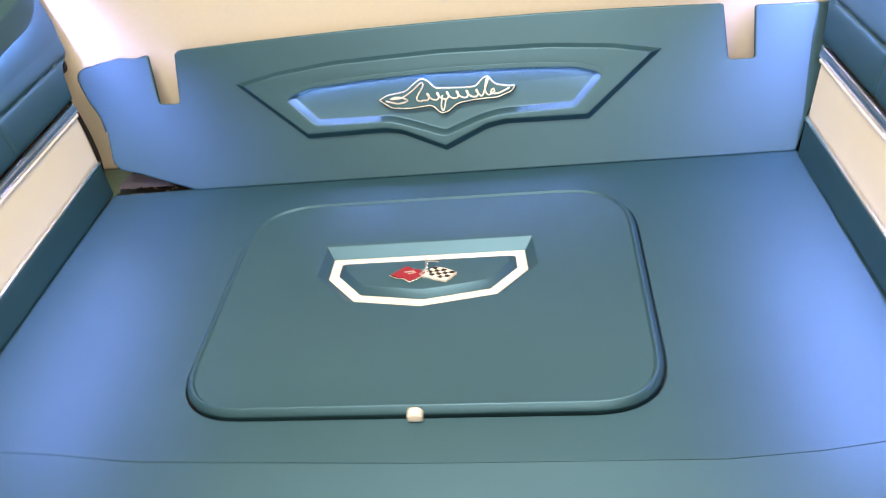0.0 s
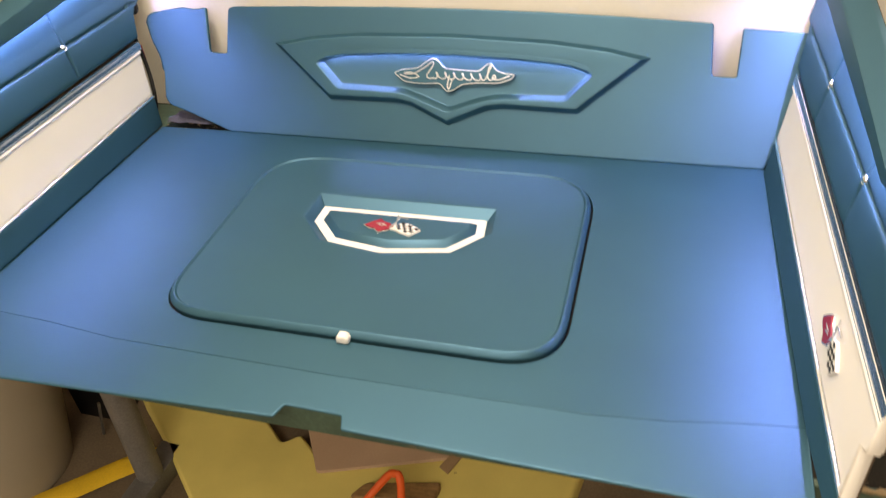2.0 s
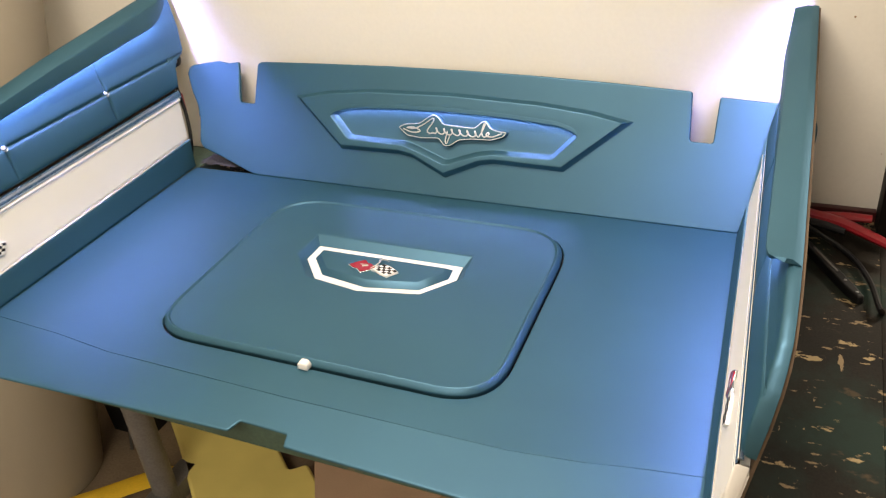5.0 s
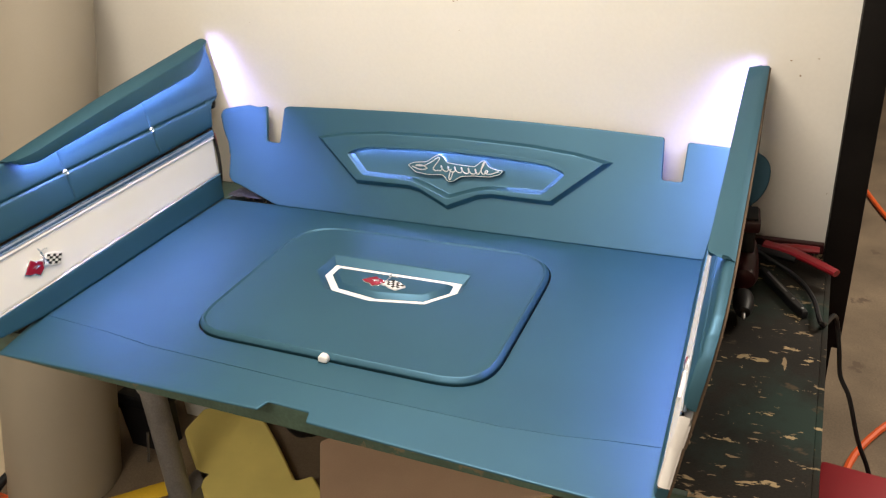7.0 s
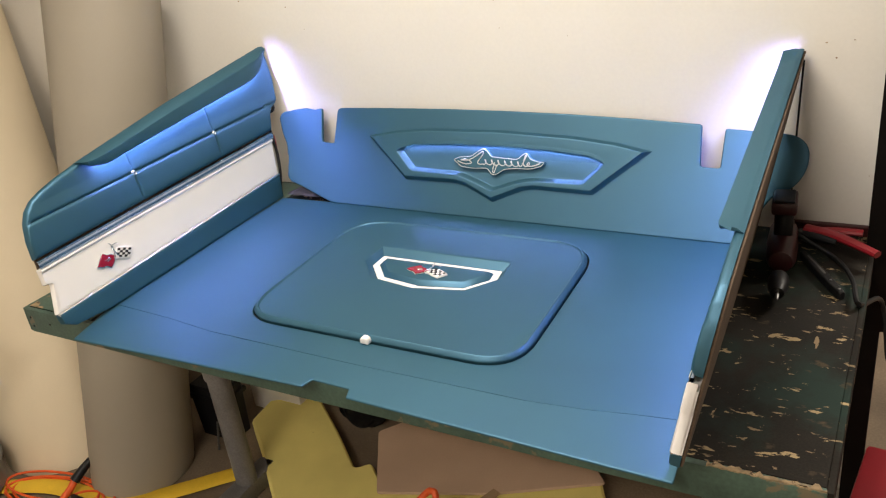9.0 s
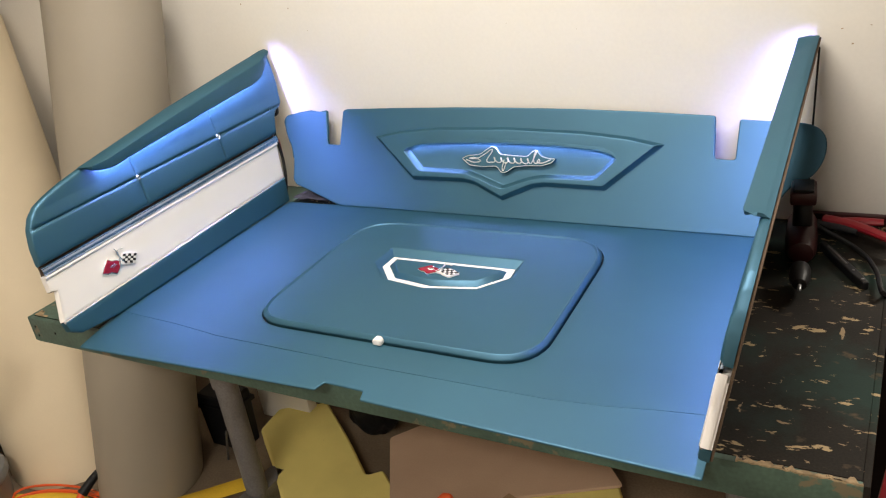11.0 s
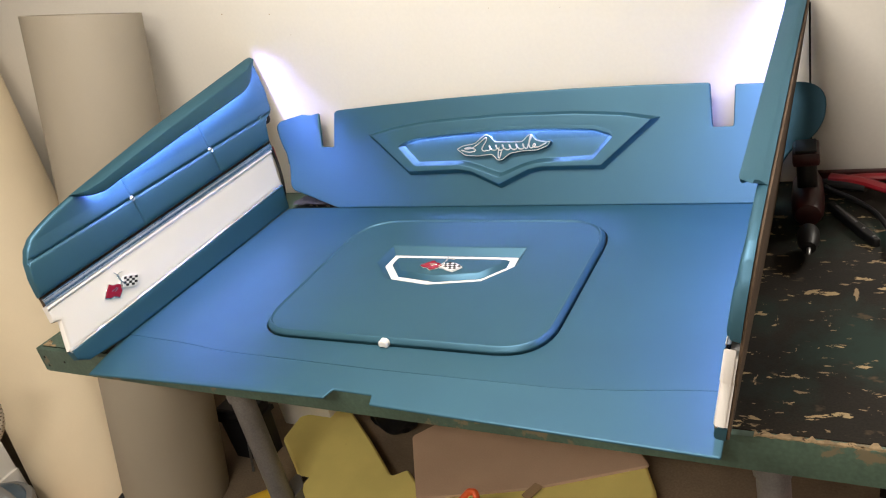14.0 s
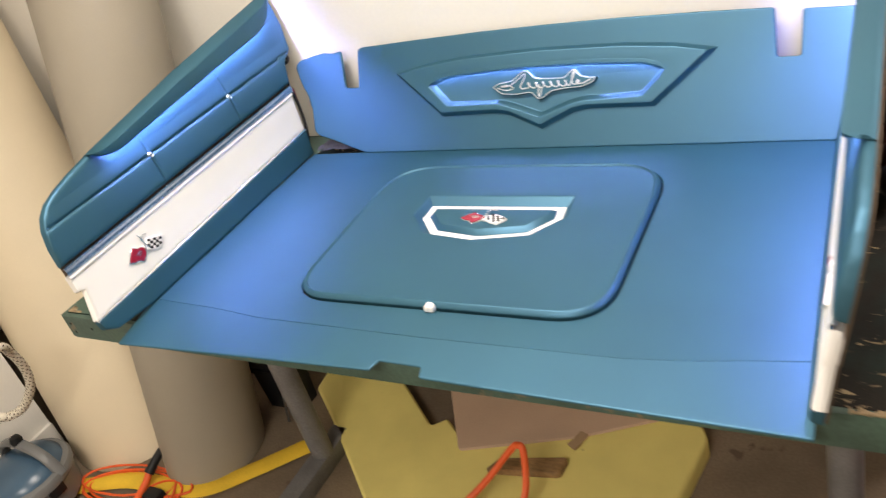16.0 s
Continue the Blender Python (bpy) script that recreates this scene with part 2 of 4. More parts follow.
def tube(pts, r, sides=8, n=6, flat=1.0, bm=None):
    """A round cord along points; r one radius or one for each end; flat squeezes it along z."""
    bm = bm or bmesh.new()
    line = smooth_line(pts, n) if n > 1 else [Vector(q) for q in pts]
    loops, up = [], Vector((0, 0, 1))
    r0, r1 = r if isinstance(r, (list, tuple)) else (r, r)
    for i, q in enumerate(line):
        d = (line[min(i + 1, len(line) - 1)] - line[max(i - 1, 0)]).normalized()
        if abs(d.dot(up)) > 0.95:
            up = Vector((0.3, 1, 0)).normalized()
        s = d.cross(up).normalized()
        u = s.cross(d)
        up = u
        rr = r0 + (r1 - r0) * i / (len(line) - 1)
        loops.append([q + s * rr * math.cos(2 * math.pi * k / sides) + u * rr * flat * math.sin(2 * math.pi * k / sides) for k in range(sides)])
    vs = rings(bm, loops)
    bm.faces.new(vs[0])
    bm.faces.new(vs[-1])
    return bm


def lathe(profile, sides=32, m=None, bm=None, cap=True):
    """A turned shape from (radius, height) pairs."""
    bm = bm or bmesh.new()
    m = m or Matrix()
    vs = rings(bm, [[m @ Vector((r * math.cos(2 * math.pi * k / sides), r * math.sin(2 * math.pi * k / sides), z)) for k in range(sides)] for r, z in profile])
    if cap:
        bm.faces.new(vs[0])
        bm.faces.new(vs[-1])
    return bm


def lerp(x, table):
    return float(np.interp(x, [p[0] for p in table], [p[1] for p in table]))


# ---- the room ----
WALL_Y = 0.14


def setting(name, bm, mat, label, category):
    ob = part(name, bm, mat, None, smooth=False)
    return tagged(ob, label, category, kind="structure")


setting("floor", box(-2.7, 5.0, -3.6, 6.0, -0.1, 0.0, 0), FLOOR, "brown stained bare concrete workshop floor", "floor")
setting("wall_north", box(-2.7, 0.852, WALL_Y, WALL_Y + 0.09, 0.0, 2.6, 0), WALL, "cream painted workshop wall with small marks", "wall")
setting("wall_west", box(-2.8, -2.7, -3.6, 6.0, 0.0, 2.6, 0), WALL, "plain cream painted workshop side wall", "wall")
setting("wall_east", box(5.0, 5.1, -3.6, 6.0, 0.0, 2.6, 0), WALL, "plain cream painted far workshop wall", "wall")
setting("wall_south", box(-2.8, 5.1, -3.7, -3.6, 0.0, 2.6, 0), WALL, "plain cream painted workshop wall", "wall")
setting("wall_far", box(-2.8, 5.1, 6.0, 6.1, 0.0, 2.6, 0), WALL, "plain cream painted wall of the next bay", "wall")
setting("wall_stub", box(-1.79, -1.70, -3.6, -0.50, 0.0, 2.6, 0), WALL, "cream painted wall return beside the rolls", "wall")
setting("baseboard_2", box(-1.70, -1.686, -3.6, -0.50, 0.0, 0.10, 0.002), WALL, "cream painted wooden baseboard of the wall return", "baseboard")
setting("ceiling", box(-2.8, 5.1, -3.7, 6.1, 2.6, 2.7, 0), CEILING, "flat off-white painted workshop ceiling", "ceiling")
setting("baseboard", box(-2.7, 0.85, WALL_Y - 0.012, WALL_Y, 0.0, 0.09, 0.002), WALL, "cream painted wooden baseboard", "baseboard")


def wall_mark(x, z, w, h, turn):
    bm = loft([(w * math.cos(a) * (1 + 0.3 * math.sin(3 * a)), h * math.sin(a)) for a in [k * math.pi / 4 for k in range(8)]], [(0, 0), (0.0003, 0.0012)])
    ob = part("wall_mark", bm, CARD, None)
    ob.matrix_basis = pose(x, WALL_Y - 0.0002, z, 90, turn, 0)
    return tagged(ob, "small dark chip in the painted wall", "wall mark", "chips in the wall", "structure")


for x, z, w, h, turn in ((0.02, 1.30, 0.005, 0.0015, 15), (0.03, 1.302, 0.003, 0.0012, 0), (-0.76, 1.32, 0.003, 0.003, 0), (-0.60, 1.30, 0.0025, 0.003, 0),
                         (0.46, 1.36, 0.003, 0.004, 20), (0.03, 1.235, 0.0015, 0.0015, 0), (-0.55, 1.24, 0.0015, 0.0012, 0), (0.74, 1.195, 0.004, 0.0015, 0),
                         (0.76, 1.165, 0.003, 0.003, 0), (0.79, 1.2, 0.003, 0.0015, 0), (0.2, 1.215, 0.0015, 0.001, 0), (0.84, 0.92, 0.0015, 0.0015, 0)):
    wall_mark(x, z, w * 0.6, h * 0.6, turn)

# black upright at the end of the wall
post = thing("steel_post", pose(0.880, 0.125, 0), "black painted steel upright at the wall's end", "post")
part("upright", box(-0.029, 0.029, -0.055, 0.06, 0.594, 2.59, 0.003), BLACK_STEEL, post)
part("foot", box(-0.029, 0.014, -0.050, 0.06, 0.006, 0.594, 0.003), BLACK_STEEL, post)
part("base_plate", box(-0.06, 0.06, -0.075, 0.075, 0.0, 0.006, 0.001), BLACK_STEEL, post)

# ---- the work table ----
TOP = 0.790
table = thing("work_table", pose(0, 0, 0), "old workbench with chipped black top and green edges", "table")
part("tabletop", box(-0.848, 0.858, -0.680, 0.128, TOP - 0.012, TOP, 0.002), TABLE_TOP, table, "black painted top, chipped to the wood")
part("front_edge", box(-0.85, 0.86, -0.692, -0.680, TOP - 0.062, TOP - 0.001, 0.002), TABLE_EDGE, table, "green painted edge board")
part("side_edge", box(-0.86, -0.848, -0.690, 0.128, TOP - 0.062, TOP - 0.001, 0.002), TABLE_EDGE, table, "green painted edge board")
part("side_edge", box(0.858, 0.868, -0.690, 0.04, TOP - 0.062, TOP - 0.0005, 0.002), TABLE_TOP, table, "black painted edge board")
part("end_board", box(-0.846, -0.632, -0.679, 0.12, TOP, TOP + 0.0012, 0.0004), TABLE_EDGE, table, "green painted end of the top")
chips = random.Random(5)
back = [(0.70 + k * 0.0055, -0.6845 + chips.choice((0.0, 0.0, -0.003, 0.003, 0.006)) + chips.uniform(-0.0015, 0.0015)) for k in range(30)]
front = [(x, -0.6905 + chips.uniform(-0.0012, 0.0012)) for x, y in reversed(back)]
part("worn_edge", plate(back + front, TOP - 0.0015, TOP + 0.0012, 0.0003), BARE_WOOD, table, "bare chipped wood along the front edge")
for x, z in ((-0.838, 0.022), (-0.836, 0.045), (-0.772, 0.030)):
    part("nail", lathe([(0.0028, 0.0), (0.0028, 0.0012), (0.0016, 0.0018)], 10, pose(x, -0.692, TOP - z, 90, 0, 0)), BLACK, table, "dark nail head")
part("worn_corner", plate(rounded([(-0.846, -0.6795), (-0.800, -0.6795), (-0.806, -0.672), (-0.822, -0.674), (-0.830, -0.662), (-0.846, -0.658)], 0.002, 2), TOP + 0.0011, TOP + 0.0016, 0.0002), BARE_WOOD, table, "bare worn corner of the top")
part("back_strip", box(0.70, 0.85, 0.118, 0.134, TOP + 0.0005, TOP + 0.022, 0.002), DARK_RED, table, "dark red strip against the wall")
part("underframe", box(-0.80, 0.82, -0.64, 0.09, TOP - 0.05, TOP - 0.012, 0.003), WOOD, table)
for lx in (-0.67, 0.66):
    part("leg", tube([(lx, -0.36, TOP - 0.06), (lx, -0.36, 0.42)], 0.036, 16, 1), GREY_METAL, table, "grey painted steel tube leg")
    part("leg", tube([(lx, -0.36, 0.45), (lx, -0.36, 0.05)], 0.031, 16, 1), GREY_METAL, table, "grey painted steel tube leg")
    part("foot", box(lx - 0.03, lx + 0.03, -0.66, -0.26, 0.0, 0.055, 0.006), GREY_METAL, table, "grey painted steel foot bar")


# ---- badges ----
def flags_badge(parent, m, size=0.11):
    """A crossed pair of small flags, one red and one chequered, with chrome edges."""
    s = size / 0.11
    def put(bm):
        bm.transform(m @ Matrix.Scale(s, 4))
        return bm
    hub = plate(rounded([(-0.010, -0.010), (0.004, -0.012), (0.010, -0.002), (0.002, 0.008), (-0.008, 0.006)], 0.002), 0, 0.004, 0.001)
    badge = part("badge", put(hub), SILVER, parent, "chrome badge of two crossed flags")
    red_line = [(-0.034, 0.019), (-0.024, 0.010), (-0.014, 0.008), (-0.002, -0.001), (-0.012, -0.013), (-0.026, -0.022), (-0.038, -0.012), (-0.048, -0.011), (-0.060, -0.004), (-0.048, 0.008)]
    part("flag_edge", put(plate(inset(ccw(red_line), -0.0022), 0.0, 0.0034, 0.0006)), CHROME, badge)
    part("red_flag", put(plate(red_line, 0.0034, 0.0052, 0.0006)), RED_ENAMEL, badge, "red enamelled flag")
    rib = bmesh.new()
    for c in (0.3, 0.55):
        p, q = Vector((-0.044, 0.007)).lerp(Vector((-0.020, -0.014)), c), Vector((-0.024, 0.006)).lerp(Vector((-0.012, -0.006)), c)
        tube([(*p, 0.0052), (*q, 0.0052)], 0.0009, 6, 1, bm=rib)
    part("emblem_bars", put(rib), CHROME, badge, "small chrome bars on the red flag")
    o, e1, e2 = Vector((0.012, 0.013)), Vector((0.037, -0.017)), Vector((-0.015, -0.019))
    field = [tuple(o), tuple(o + e1 * 0.5 + Vector((0.001, 0.002))), tuple(o + e1), tuple(o + e1 + e2), tuple(o + e1 * 0.5 + e2 + Vector((-0.001, -0.002))), tuple(o + e2)]
    part("flag_field", put(plate(inset(ccw(field), -0.0012), 0.0, 0.005, 0.0006)), WHITE, badge, "white enamelled flag field")
    for i in range(5):
        for j in range(4):
            if (i + j) % 2 == 0:
                q = [o + e1 * (a / 5) + e2 * (c / 4) for a, c in ((i, j), (i + 1, j), (i + 1, j + 1), (i, j + 1))]
                part("black_square", put(loft([tuple(c) for c in q], [(0, 0.0048), (0, 0.0056)])), BLACK, badge, "black square of the chequered flag")
    part("flagpole", put(tube([(-0.014, -0.014, 0.003), (-0.004, 0.004, 0.005), (0.000, 0.020, 0.005), (-0.006, 0.036, 0.004)], (0.0016, 0.0013), 8, 5)), CHROME, badge)
    part("flagpole", put(tube([(0.010, -0.014, 0.003), (0.002, 0.004, 0.005), (-0.004, 0.024, 0.005), (0.006, 0.028, 0.005), (0.018, 0.026, 0.004)], (0.0016, 0.0012), 8, 5)), CHROME, badge)
    return badge


# ---- trunk floor panel ----
Z0 = 0.800
floor_panel = thing("trunk_floor_panel", pose(0, 0, 0), "metallic blue vinyl covered trunk floor panel lying on the bench", "trunk panel")
FOLD = [(-0.625, -0.619), (-0.44, -0.629), (-0.31, -0.643), (0.05, -0.649), (0.40, -0.647), (0.50, -0.637), (0.576, -0.624), (0.660, -0.613)]
HATCH = rounded([(-0.309, -0.082), (0.341, -0.082), (0.356, -0.581), (-0.290, -0.581)], [0.13, 0.12, 0.10, 0.10], 9)
main_line = [(-0.625, 0.0), (-0.455, 0.004), (-0.440, 0.025), (0.612, 0.025), (0.622, 0.0)] + [(x, y + 0.0002) for x, y in reversed(FOLD)]
part("board", plate_holed(main_line, inset(ccw(HATCH), 0.0012), TOP + 0.0015, Z0, 0.0004), VINYL, floor_panel)
flap_line = [(x, y - 0.0003) for x, y in FOLD] + [(0.666, -0.741), (0.094, -0.732), (0.087, -0.710), (0.004, -0.708), (-0.004, -0.730), (-0.608, -0.748)]
flap = plate(rounded(flap_line, 0.003, 2), TOP + 0.0062, Z0 - 0.0006, 0.0016)
for v in flap.verts:
    crease = lerp(v.co.x, FOLD)
    if v.co.y > crease - 0.003 and v.co.z > Z0 - 0.003:
        v.co.y, v.co.z = crease - 0.0003, Z0 - 0.0006
    v.co.z -= 0.092 * max(0.0, crease - v.co.y)
part("front_flap", flap, VINYL, floor_panel)
HZ = Z0 + 0.0090
# black sheet added so that the gap round the lid reads as shade
part("gap_shade", plate(inset(ccw(HATCH), -0.02), TOP + 0.0002, TOP + 0.0012, 0), BLACK, floor_panel, "black sheet standing in for shade in the lid's gap")
# outlines of the badge recess: its soft shoulder, its rim and its floor
RING = ccw([(-0.137, -0.2365), (0.168, -0.2335), (0.1745, -0.2830), (0.1280, -0.3405), (0.0205, -0.3605), (-0.0855, -0.3440), (-0.1365, -0.2870)])
bm = bmesh.new()
hat = ccw(HATCH)
a = rings(bm, [[(x, y, z) for x, y in inset(hat, d)] for d, z in ((0.0065, TOP + 0.002), (0.0058, Z0 - 0.001), (0.0046, Z0 + 0.0020), (0.0045, Z0 + 0.0034), (0.0054, Z0 + 0.0058), (0.0082, Z0 + 0.0092), (0.0108, Z0 + 0.0120),
                                                                  (0.0124, Z0 + 0.0128), (0.0139, Z0 + 0.0125), (0.0158, Z0 + 0.0102), (0.0166, HZ + 0.0002), (0.0182, HZ))])
FLOOR_Z = HZ - 0.0155


def recess(d):
    """The ring's outline let out by -d, and a little further along its upper side."""
    return [(x, y - 0.5 * min(d, 0.0) * (y > -0.26)) for x, y in inset(RING, d)]


b = rings(bm, [[(x, y, z) for x, y in recess(d)] for d, z in ((-0.0235, HZ), (-0.0190, HZ - 0.0001), (-0.0150, HZ - 0.0006), (-0.0134, HZ - 0.0014), (-0.0124, HZ - 0.0024), (-0.0006, FLOOR_Z + 0.0006), (0.0, FLOOR_Z), (0.003, FLOOR_Z))])
fill(bm, a[-1], [b[0]])
fill(bm, b[-1])
lid = part("hatch_lid", bm, VINYL, floor_panel, "raised padded lid with rounded corners")
band = inset(RING, 0.0008)
part("white_ring", plate_holed(band, inset(band, 0.0165), FLOOR_Z + 0.0002, FLOOR_Z + 0.0016, 0.0005), WHITE, lid, "white vinyl ring round the badge field")
FIELD = inset(band, 0.0153)
part("badge_field", loft(FIELD, [(0, FLOOR_Z + 0.0002), (0.0, FLOOR_Z + 0.0019), (0.0006, FLOOR_Z + 0.0026), (0.0098, FLOOR_Z + 0.0110), (0.0110, FLOOR_Z + 0.0117), (0.0128, FLOOR_Z + 0.0119)]), VINYL, lid, "raised blue badge field")
tab = loft(rounded([(-0.011, 0.002), (0.011, 0.002), (0.011, 0.0125), (0.006, 0.0185), (-0.006, 0.0185), (-0.011, 0.0125)], 0.0035, 3), [(0, 0), (0.0, 0.011), (0.0012, 0.013), (0.003, 0.0138)], True, True)
tab.transform(pose(0.040, -0.5755, Z0 - 0.001, 90, 0, 0) @ Matrix.Scale(0.88, 4))
part("latch_tab", tab, WHITE, lid, "small white latch tab")
flags_badge(floor_panel, pose(0.022, -0.297, FLOOR_Z + 0.0120), 0.100)

# ---- trunk divider panel ----
LEAN_BACK = math.degrees(math.atan(0.5))
divider = thing("trunk_divider_panel", pose(0, 0.003, Z0 + 0.0006, 90 - LEAN_BACK, 0, 0), "blue vinyl divider panel leaning against the wall", "trunk panel")
edge = [(-0.455, -0.0015), (0.620, -0.0015), (0.628, 0.02), (0.640, 0.06), (0.668, 0.11), (0.705, 0.125), (0.729, 0.165), (0.729, 0.214), (0.700, 0.238), (0.640, 0.240), (0.558, 0.244),
        (0.556, 0.158), (0.514, 0.159), (0.508, 0.251), (0.36, 0.258), (0.20, 0.263), (0.05, 0.265), (-0.12, 0.265), (-0.30, 0.262), (-0.455, 0.258), (-0.467, 0.253),
        (-0.468, 0.161), (-0.508, 0.163), (-0.520, 0.255), (-0.545, 0.250), (-0.576, 0.254), (-0.620, 0.247), (-0.655, 0.238), (-0.668, 0.222), (-0.650, 0.180),
        (-0.630, 0.150), (-0.621, 0.120), (-0.617, 0.060), (-0.605, 0.047), (-0.56, 0.034)]
ease = [0.03 if p[0] > 0.65 else 0.006 for p in edge]
part("board", plate(rounded(edge, ease, 5), -0.004, 0.003, 0.002), VINYL, divider)
part("rolled_edge", tube([(-0.640, 0.239, -0.005), (-0.657, 0.234, -0.005), (-0.663, 0.220, -0.005), (-0.648, 0.182, -0.005), (-0.629, 0.150, -0.004), (-0.621, 0.122, -0.003)], 0.0058, 10, 5), VINYL, divider, "rolled blue vinyl edge")
OUTER = [(-0.353, 0.187), (-0.27, 0.203), (-0.166, 0.213), (0.028, 0.217), (0.22, 0.211), (0.325, 0.201), (0.405, 0.186), (0.280, 0.079), (0.135, 0.081), (0.105, 0.076),
         (0.028, 0.042), (-0.050, 0.076), (-0.080, 0.081), (-0.225, 0.080)]
INNER = [(-0.258, 0.152), (-0.245, 0.166), (-0.205, 0.177), (-0.10, 0.183), (0.028, 0.185), (0.16, 0.182), (0.262, 0.175), (0.298, 0.164), (0.306, 0.150), (0.258, 0.099),
         (0.128, 0.097), (0.095, 0.090), (0.028, 0.066), (-0.040, 0.090), (-0.072, 0.099), (-0.206, 0.101)]
bm = bmesh.new()
po, pi = ccw(OUTER), rounded(ccw(INNER), 0.009, 3)
a = rings(bm, [[(x, y, z) for x, y in inset(po, d)] for d, z in ((-0.002, 0.0022), (-0.0004, 0.0034), (0.0062, 0.0158), (0.0072, 0.0171), (0.0084, 0.0176), (0.0102, 0.0177))])
b = rings(bm, [[(x, y, z) for x, y in inset(pi, d)] for d, z in ((-0.0018, 0.0177), (-0.0004, 0.0176), (0.0010, 0.0168), (0.0098, 0.0050), (0.0112, 0.0036), (0.0128, 0.0033))])
fill(bm, a[-1], [b[0]])
fill(bm, b[-1])
shield = part("raised_shield", bm, VINYL, divider, "raised shield shape with a sunken field")
PAD = [(-0.090, 0.138), (-0.072, 0.147), (-0.038, 0.151), (-0.022, 0.164), (-0.008, 0.172), (0.006, 0.166), (0.016, 0.153), (0.050, 0.151), (0.086, 0.150), (0.100, 0.164),
       (0.110, 0.167), (0.122, 0.152), (0.142, 0.147), (0.160, 0.147), (0.152, 0.134), (0.125, 0.125), (0.085, 0.124), (0.055, 0.120), (0.036, 0.106), (0.022, 0.105),
       (0.008, 0.120), (-0.030, 0.117), (-0.065, 0.120)]
PAD_LINE = rounded(PAD, 0.006, 3)
part("script_pad", loft(PAD_LINE, [(0, 0.003), (0.0003, 0.008), (0.0028, 0.0128), (0.0042, 0.0135), (0.0055, 0.0135)]), VINYL, shield, "raised pad cut to the script's outline")
edge_line = inset(ccw(PAD_LINE), 0.0022)
part("pad_edge", tube([(x, y, 0.0133) for x, y in edge_line + edge_line[:1]], 0.0011, 6, 1), SILVER, shield, "thin silver line round the pad's edge")
# a slim flowing line of loops, no letters
wave = [(-0.074, 0.135), (-0.052, 0.129), (-0.034, 0.133), (-0.050, 0.140), (-0.066, 0.138), (-0.046, 0.138), (-0.024, 0.150), (-0.008, 0.162), (-0.006, 0.155), (-0.018, 0.136), (-0.012, 0.130)]
for k in range(37):
    a = 2 * math.pi * k / 6
    wave.append((-0.006 + 0.0029 * k + 0.0052 * math.sin(a), 0.1365 + 0.0062 * math.cos(a + 2.6)))
wave += [(0.106, 0.148), (0.111, 0.160), (0.107, 0.158), (0.104, 0.140), (0.110, 0.132), (0.120, 0.138), (0.117, 0.142), (0.114, 0.135), (0.128, 0.134), (0.147, 0.142)]
bm = tube([(x, y, 0.0150) for x, y in wave], 0.0015, 6, 3)
tube([(0.028, 0.138, 0.0150), (0.025, 0.118, 0.0150), (0.029, 0.112, 0.0150), (0.034, 0.130, 0.0150)], 0.0014, 6, 4, bm=bm)
lip_line = sorted([p for p in inset(pi, -0.001) if p[1] > 0.150])
part("upper_lip", plate(lip_line + [(x, y - 0.0095) for x, y in reversed(lip_line)], 0.0152, 0.0176, 0.0006), VINYL, shield)
part("led_strip", tube([(x, y - 0.0068, 0.0120) for x, y in lip_line[5:-5]], 0.0015, 6, 2), FIELD_LED, shield, "slim light strip under the upper lip")
part("chrome_scroll", bm, SILVER, shield, "flowing chrome scroll badge")


# ---- side panels ----
V_TOP = [(-0.753, 0.160), (-0.748, 0.215), (-0.738, 0.250), (-0.724, 0.272), (-0.703, 0.288), (-0.672, 0.299), (-0.627, 0.310), (-0.571, 0.320), (-0.268, 0.363), (0.131, 0.406)]
V_LIP = [(-0.572, 0.320), (-0.564, 0.310), (-0.546, 0.302), (-0.512, 0.295), (-0.485, 0.297), (-0.431, 0.302), (-0.212, 0.318), (0.010, 0.333), (0.040, 0.340), (0.062, 0.352), (0.085, 0.374),
         (0.113, 0.404)]
V_CHROME = [(-0.757, 0.156), (0.04, 0.164)]
SEAMS = (-0.443, -0.164)


